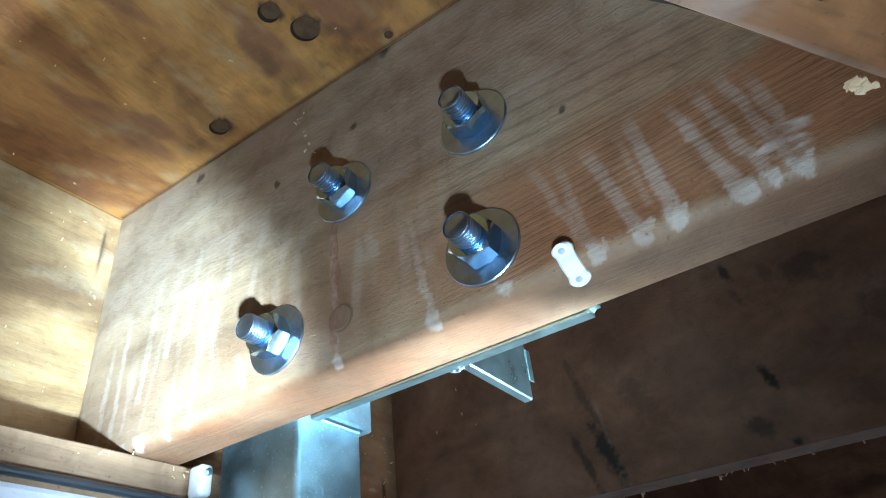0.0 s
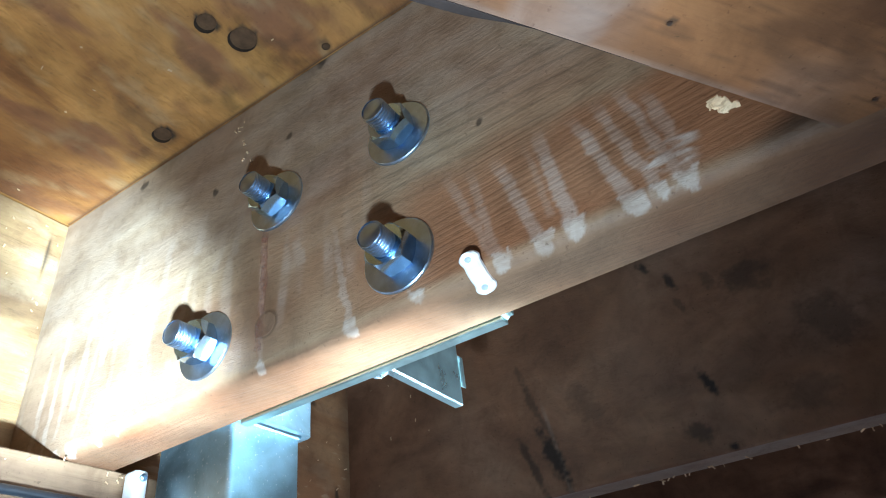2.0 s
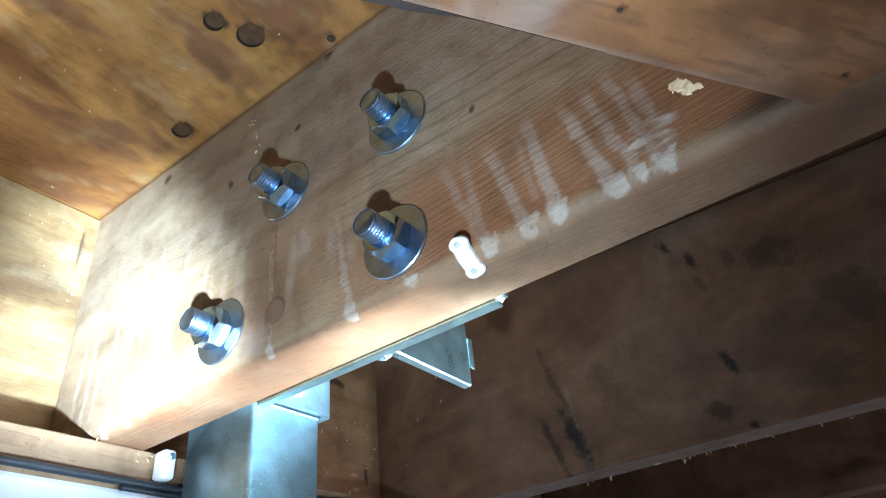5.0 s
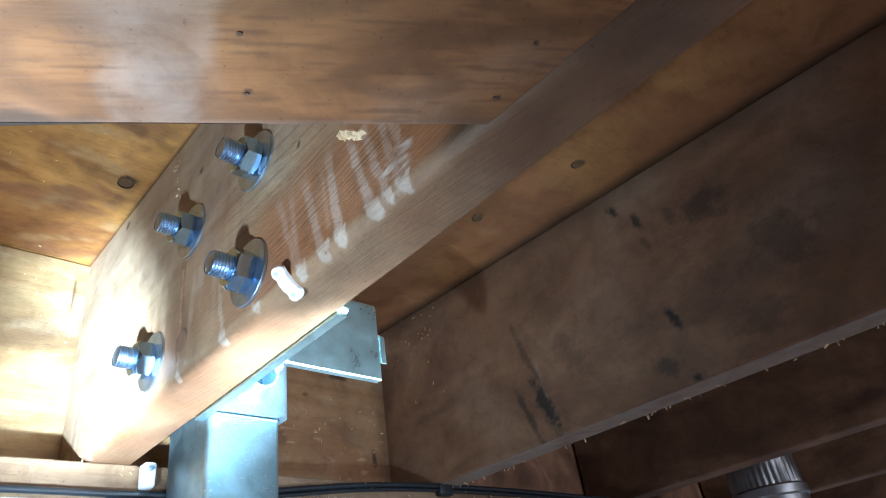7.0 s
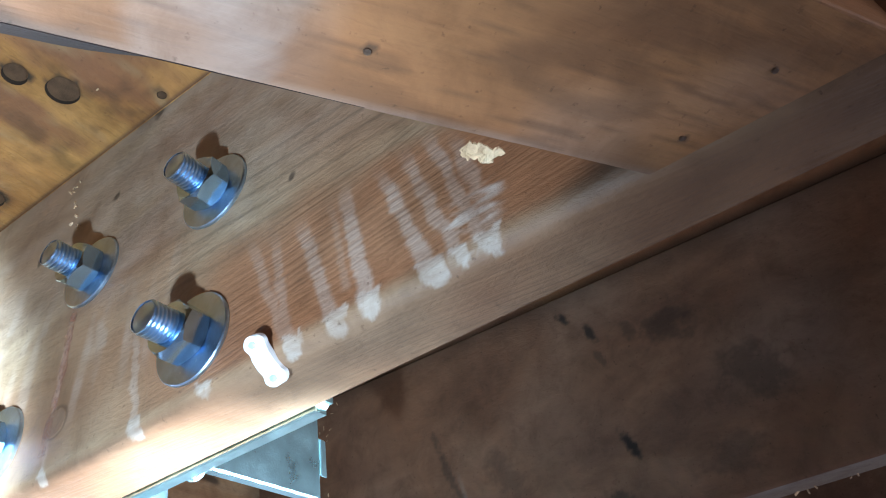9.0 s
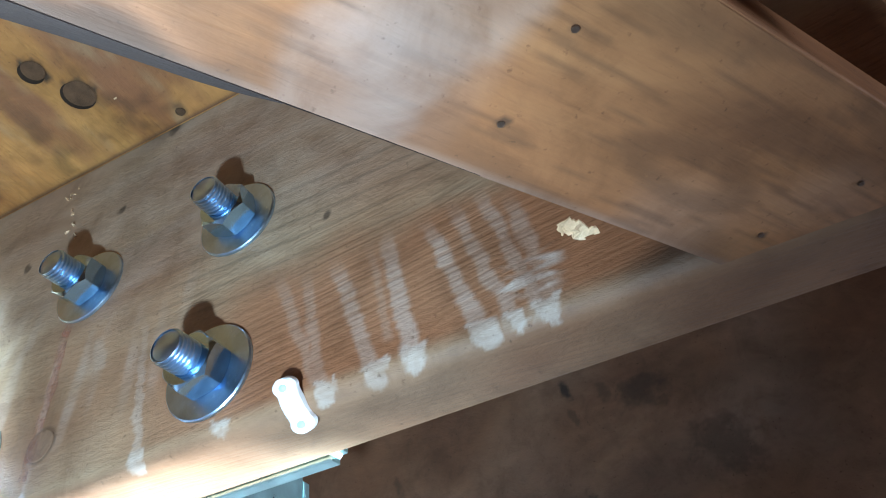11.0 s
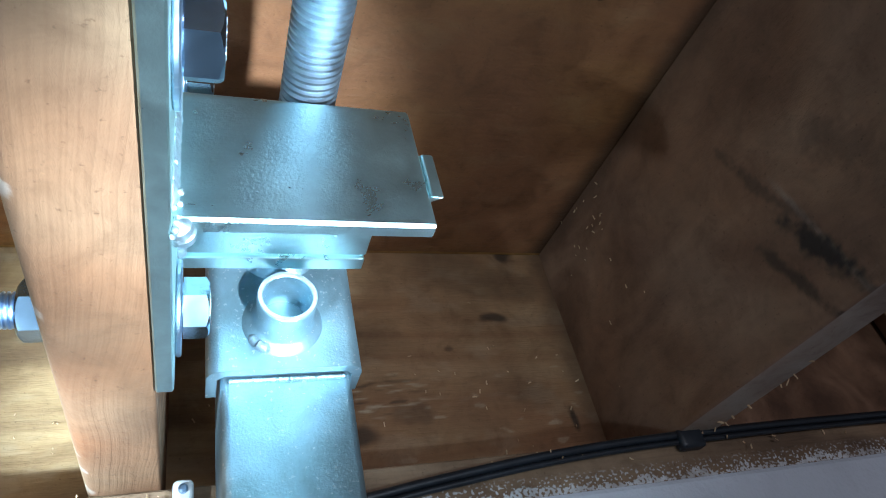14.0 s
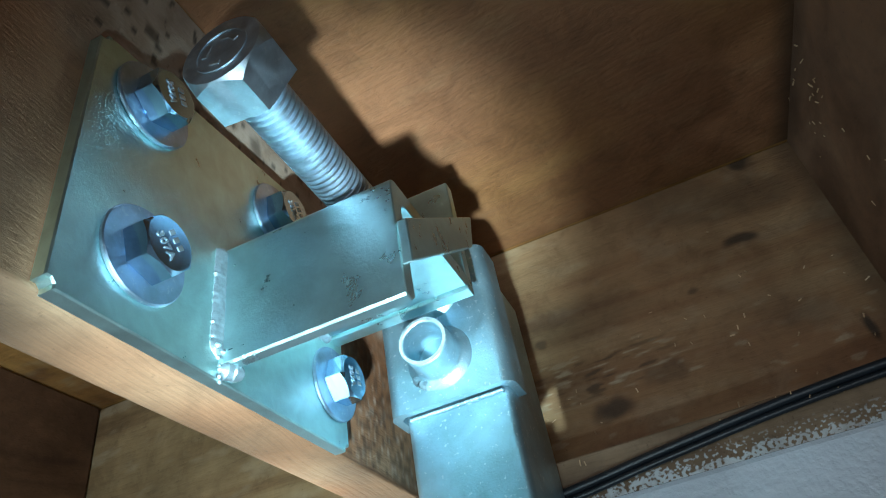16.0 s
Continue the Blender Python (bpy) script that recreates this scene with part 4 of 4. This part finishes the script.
def stub(z, y_rim, r, name):
    """A short pipe stub standing off the cap's web, with a weld round its foot."""
    m = Matrix.Translation((0.0985, CY, z)) @ Matrix.Rotation(radians(90), 4, "X")
    ln = CY - y_rim
    b = bmesh.new()
    lathe(b, [(r + 0.0060, 0.0), (r + 0.0052, 0.0012), (r + 0.0018, 0.0036), (r, 0.0062), (r, ln - 0.0006), (r - 0.0006, ln), (r - 0.0022, ln), (r - 0.0028, ln - 0.0006), (r - 0.0028, 0.001)], 48, False, False, m)
    s = part(name, b, GALV, post, smooth=True)
    # the disc's dark colour stands in for the shade inside the pipe
    b = bmesh.new()
    lathe(b, [(r - 0.0027, 0.0), (r - 0.0027, 0.0012)], 40, True, True, m)
    part("bore", b, SHADED_BORE, s, "steel inside the pipe, coloured dark as if shaded")
    b = bmesh.new()
    lathe(b, [(r - 0.0002, ln - 0.0002), (r - 0.0004, ln + 0.0005), (r - 0.0022, ln + 0.0005), (r - 0.0026, ln - 0.0002)], 48, False, False, m)
    part("cut_rim", b, CUT_STEEL, s, "bright bare rim of the cut pipe", smooth=True)
    return s


pipe = stub(2.2175, -0.1925, 0.0152, "pipe_stub")
part("weld_bead", weld([(0.0985 + 0.0195 * math.cos(a), CY - 0.002, 2.2175 + 0.0195 * math.sin(a)) for a in [math.pi * 1.15 + k * 0.117 for k in range(7)]], 0.0028, 7), WELD, pipe, smooth=True)
stub(2.268, -0.186, 0.0172, "socket_stub")
part("weld_line", weld([(QX0 + 0.003, QY0 - 0.001, 2.1885), (QX1 - 0.003, QY0 - 0.001, 2.1885)], 0.0016, 9), GALV, post, smooth=True)

# ---- small things ----
# white cable clip, empty, nailed to the joist's lower edge
clip = tagged(empty("cable_clip", (-0.0005, -0.397, 2.1715)), "empty white plastic cable clip held by two nails", "cable clip")
clip.matrix_basis = Matrix.Translation((0.0007, -0.3952, 2.1723)) @ Matrix.Rotation(radians(-39.0), 4, "Y") @ Matrix.Diagonal((1.0, 1.0, 0.82, 1.0))
CL = Matrix.Rotation(radians(-6), 4, "X")       # lies across the worn lower edge
bm = bmesh.new()
rows = []
# outline in the face's plane: two round lobes and a slightly waisted strap, with a notch beside each lobe
for z, h in [(q * 0.0009, 0) for q in range(-15, 16)]:
    lobe = max(0.0, 1 - ((abs(z) - 0.0092) / 0.0046) ** 2) ** 0.5 * 0.0053
    waist = 0.0046 if abs(z) < 0.0086 else 0.0
    w = max(lobe, waist, 0.0010)
    thick = 0.0036 + 0.0008 * smooth(0.006, 0.002, abs(z))
    e = min(0.0012, w * 0.5)
    rows.append([bm.verts.new(p) for p in ((0, -w, z), (-thick + e, -w, z), (-thick, -w + e, z), (-thick, w - e, z), (-thick + e, w, z), (0, w, z))])
for u, v in zip(rows, rows[1:]):
    for q in range(6):
        bm.faces.new((u[q], u[(q + 1) % 6], v[(q + 1) % 6], v[q]))
bm.faces.new(rows[0])
bm.faces.new(rows[-1][::-1])
bmesh.ops.transform(bm, matrix=CL, verts=bm.verts)
part("strap", bm, PLASTIC, clip, smooth=True)
for z in (-0.0092, 0.0092):
    bm = bmesh.new()
    lathe(bm, [(0.0017, 0.0), (0.0017, 0.0039), (0.0012, 0.0042)], 16, True, True, CL @ Matrix.Translation((0, 0, z)) @ Matrix.Rotation(radians(-90), 4, "Y"))
    part("nail", bm, NAIL_PIN, clip, smooth=True)


def cable(name, pts, r, material, label):
    c = bpy.data.curves.new(name, "CURVE")
    c.dimensions, c.bevel_depth, c.bevel_resolution, c.resolution_u = "3D", r, 4, 8
    s = c.splines.new("BEZIER")
    s.bezier_points.add(len(pts) - 1)
    for b, p in zip(s.bezier_points, pts):
        b.co, b.handle_left_type, b.handle_right_type = p, "AUTO", "AUTO"
    t = new("cable_tmp", c)
    me = bpy.data.meshes.new_from_object(t.evaluated_get(bpy.context.evaluated_depsgraph_get()))
    bpy.data.objects.remove(t)
    me.materials.clear()
    me.materials.append(material)
    for p in me.polygons:
        p.use_smooth = True
    return tagged(new(name, me), label, "cable")


YC = SILL_Y - 0.0050
cable("black_cable", [(-2.5, YC, 2.144), (-0.3, YC, 2.143), (-0.05, YC, 2.141), (0.08, YC, 2.142), (0.135, YC, 2.1455), (0.20, YC, 2.1535), (0.30, YC, 2.1630), (0.42, YC, 2.167), (0.60, YC, 2.167), (0.95, YC - 0.004, 2.160), (2.8, YC, 2.150)], 0.0030, CABLE, "black rubber-sheathed cable running along the sill")
cable("black_cable", [(0.02, YC, 2.1365), (0.08, YC, 2.1370), (0.135, YC, 2.1403), (0.20, YC, 2.1483), (0.30, YC, 2.1578), (0.42, YC, 2.1618), (0.60, YC, 2.1618), (0.95, YC - 0.004, 2.1548), (2.8, YC, 2.1448)], 0.0021, CABLE, "thin black cable strapped under the thicker one")
# white cable clip on the sill beside the post
tag = tagged(empty("cable_staple", (0.050, SILL_Y - 0.006, 2.155)), "white plastic cable staple on the sill beside the post", "cable clip")
bm = bmesh.new()
box(bm, -0.0055, 0.0055, -0.008, 0.006, -0.010, 0.012, 0.003, 3)
part("saddle", bm, PLASTIC, tag, smooth=True)
bm = bmesh.new()
lathe(bm, [(0.0026, 0.0), (0.0026, 0.0022), (0.0016, 0.003)], 14, True, True, Matrix.Translation((0, -0.0078, 0.006)) @ Matrix.Rotation(radians(90), 4, "X"))
part("nail", bm, ZINC_DULL, tag, smooth=True)

# black clip holding the cables beside the second joist
tag = tagged(empty("cable_staple", (0.400, SILL_Y - 0.004, 2.1625)), "black plastic cable clip on the sill below a dark joist", "cable clip")
bm = bmesh.new()
box(bm, -0.011, 0.011, -0.0065, 0.004, -0.0075, 0.0075, 0.003, 3)
part("saddle", bm, CABLE, tag, smooth=True)

# plugged hole in the joist
bm = bmesh.new()
lathe(bm, [(0.0078, 0.0), (0.0078, 0.0007), (0.0072, 0.0009)], 28, True, True, Matrix.Translation((0, -0.256, 2.198)) @ Matrix.Rotation(radians(-90), 4, "Y"))
part("wood_plug", bm, wood("plug_wood", (0.25, 0.15, 0.09), (0.20, 0.115, 0.068), (0.14, 0.08, 0.05), (60, 60, 60), 1.0, 0.6, 0.3), j1, "round wooden plug set flush in the joist")

# red crayon line down the joist's face
m, nodes, links, bsdf = mat_nodes("red_crayon")
tc = nodes.new("ShaderNodeTexCoord")
rub = ramp(nodes, [(0.38, (0, 0, 0)), (0.68, (0.55, 0.55, 0.55))])
links.new(noise_tex(nodes, links, tc.outputs["Object"], 170.0, 5, 0.7), rub.inputs["Fac"])
links.new(rub.outputs["Color"], bsdf.inputs["Alpha"])
bsdf.inputs["Base Color"].default_value = (0.44, 0.17, 0.12, 1)
bsdf.inputs["Roughness"].default_value = 0.7
bm = bmesh.new()
rows = []
for i in range(41):
    z = 2.182 + 0.108 * i / 40
    y, w = -0.2525 + 0.004 * nz(1, 0, z, 25) - 0.03 * (z - 2.24), 0.0030 + 0.0016 * nz(2, 0, z, 120)
    rows.append((bm.verts.new((-0.0011, y - w, z)), bm.verts.new((-0.0011, y + w, z))))
for u, v in zip(rows, rows[1:]):
    bm.faces.new((u[0], u[1], v[1], v[0]))
part("crayon_mark", bm, m, j1, "rubbed red crayon line")

# plugged nail holes in the subfloor: a flat dark disc as the hole's shade, its plug to one side
for x, y, r, shift in ((0.309, -0.287, 0.0062, 0.18), (0.333, -0.411, 0.0062, 0.18), (-0.022, -0.152, 0.0072, 0.42), (-0.071, -0.258, 0.0070, 0.42), (-0.047, -0.268, 0.0098, 0.22), (-0.008, -0.310, 0.003, 0.2)):
    bm = bmesh.new()
    lathe(bm, [(r, 0.0), (r * 0.97, -0.0004), (r * 0.9, -0.0004)], 40, True, True, Matrix.Translation((x + 0.0008, y + 0.001, ZS)))
    hole = part("nail_hole", bm, HOLE_SHADE, sub)
    bm = bmesh.new()
    lathe(bm, [(r * 0.93, -0.0003), (r * 0.90, -0.0008), (r * 0.75, -0.0011)], 32, True, True, Matrix.Translation((x + 0.0008 - 0.3 * r * shift, y + 0.001 - r * shift, ZS)))
    part("plug", bm, PLUG if r > 0.006 and x > 0 or r > 0.01 else HOLE, hole)

# wood dust and splinters clinging to sill and joists
rng = random.Random(11)
bm = bmesh.new()
for i in range(170):
    k = rng.random()
    if k < 0.35:
        p = (rng.uniform(-0.3, 1.0), SILL_Y - rng.uniform(0.0, 0.010), rng.uniform(2.152, 2.168))
    elif k < 0.6:
        p = (rng.uniform(0.05, 0.4), -0.001, 2.18 + abs(rng.gauss(0, 0.07)))
    elif k < 0.8:
        p = (0.389, rng.uniform(-0.12, -0.01), ZS - abs(rng.gauss(0, 0.05)))
    else:
        p = (0.425 + 0.042 * rng.uniform(0.1, 0.7), rng.uniform(-0.7, -0.05), ZJ - 0.001)
        p = (0.387 + rng.uniform(0.026, 0.04) - 0.042 * p[1], p[1], p[2])
    p = Vector((p[0], p[1], min(p[2], ZS - 0.002)))
    m = Matrix.Translation(p) @ Euler((rng.uniform(0, 6), rng.uniform(0, 6), rng.uniform(0, 6))).to_matrix().to_4x4()
    s = rng.uniform(0.4, 1.0) * (1.6 if 0.8 <= k else 1.0)
    box(bm, -0.0022 * s, 0.0022 * s, -0.0006 * s, 0.0006 * s, -0.0003, 0.0003, 0.0, 1, m)
for i in range(60):
    k = rng.random()
    if k < 0.2:
        s0 = rng.random()
        p = Vector((-0.0012, -0.236 + 0.020 * s0 + rng.gauss(0, 0.003), 2.332 + 0.050 * s0 + rng.gauss(0, 0.003)))
    elif k < 0.75:
        p = Vector((-0.003 - abs(rng.gauss(0, 0.05)), -0.0012, rng.uniform(2.19, 2.39)))
    else:
        p = Vector((rng.uniform(-0.2, -0.01), rng.uniform(-0.3, -0.01), ZS - 0.0012))
    m = Matrix.Translation(p) @ Euler((rng.uniform(0, 6), rng.uniform(0, 6), rng.uniform(0, 6))).to_matrix().to_4x4()
    s = rng.uniform(0.35, 1.0)
    box(bm, -0.0016 * s, 0.0016 * s, -0.0007 * s, 0.0007 * s, -0.0003, 0.0003, 0.0, 1, m)
tagged(part("wood_dust", bm, SPLINTER), "pale sawdust flecks and splinters clinging to the timber", "sawdust", kind="stuff")

# curled shaving by the second joist's foot
bm = bmesh.new()
for i in range(6):
    m = Matrix.Translation((0.432 + 0.006 * i, -0.064 - 0.003 * (i % 2), 2.163 - 0.001 * i)) @ Euler((0.4 * i, 0.5 - 0.3 * i, 0.7 * i)).to_matrix().to_4x4()
    box(bm, -0.009, 0.009, -0.0025, 0.0025, -0.0005, 0.0005, 0.0, 1, m)
tagged(part("wood_shaving", bm, SPLINTER), "curled pale wood shaving caught on the sill", "wood shaving")

# round duct beyond the third joist
duct = tagged(empty("flue_duct", (0.972, -0.220, 0.0)), "round galvanised duct with a crimped collar", "duct")
bm = bmesh.new()
lathe(bm, [(0.056, 0.9), (0.056, 2.135), (0.0585, 2.138), (0.0585, 2.150), (0.056, 2.153)], 48, False, False)
part("lower_pipe", bm, DUCT, duct, smooth=True)
bm = bmesh.new()
crimp = lambda a: 0.0535 + 0.0012 * math.sin(a * 36)
lathe(bm, [(crimp, 2.14), (crimp, 2.175), (0.0535, 2.185), (0.0535, ZS)], 144, False, True)
part("upper_pipe", bm, DUCT, duct, smooth=True)
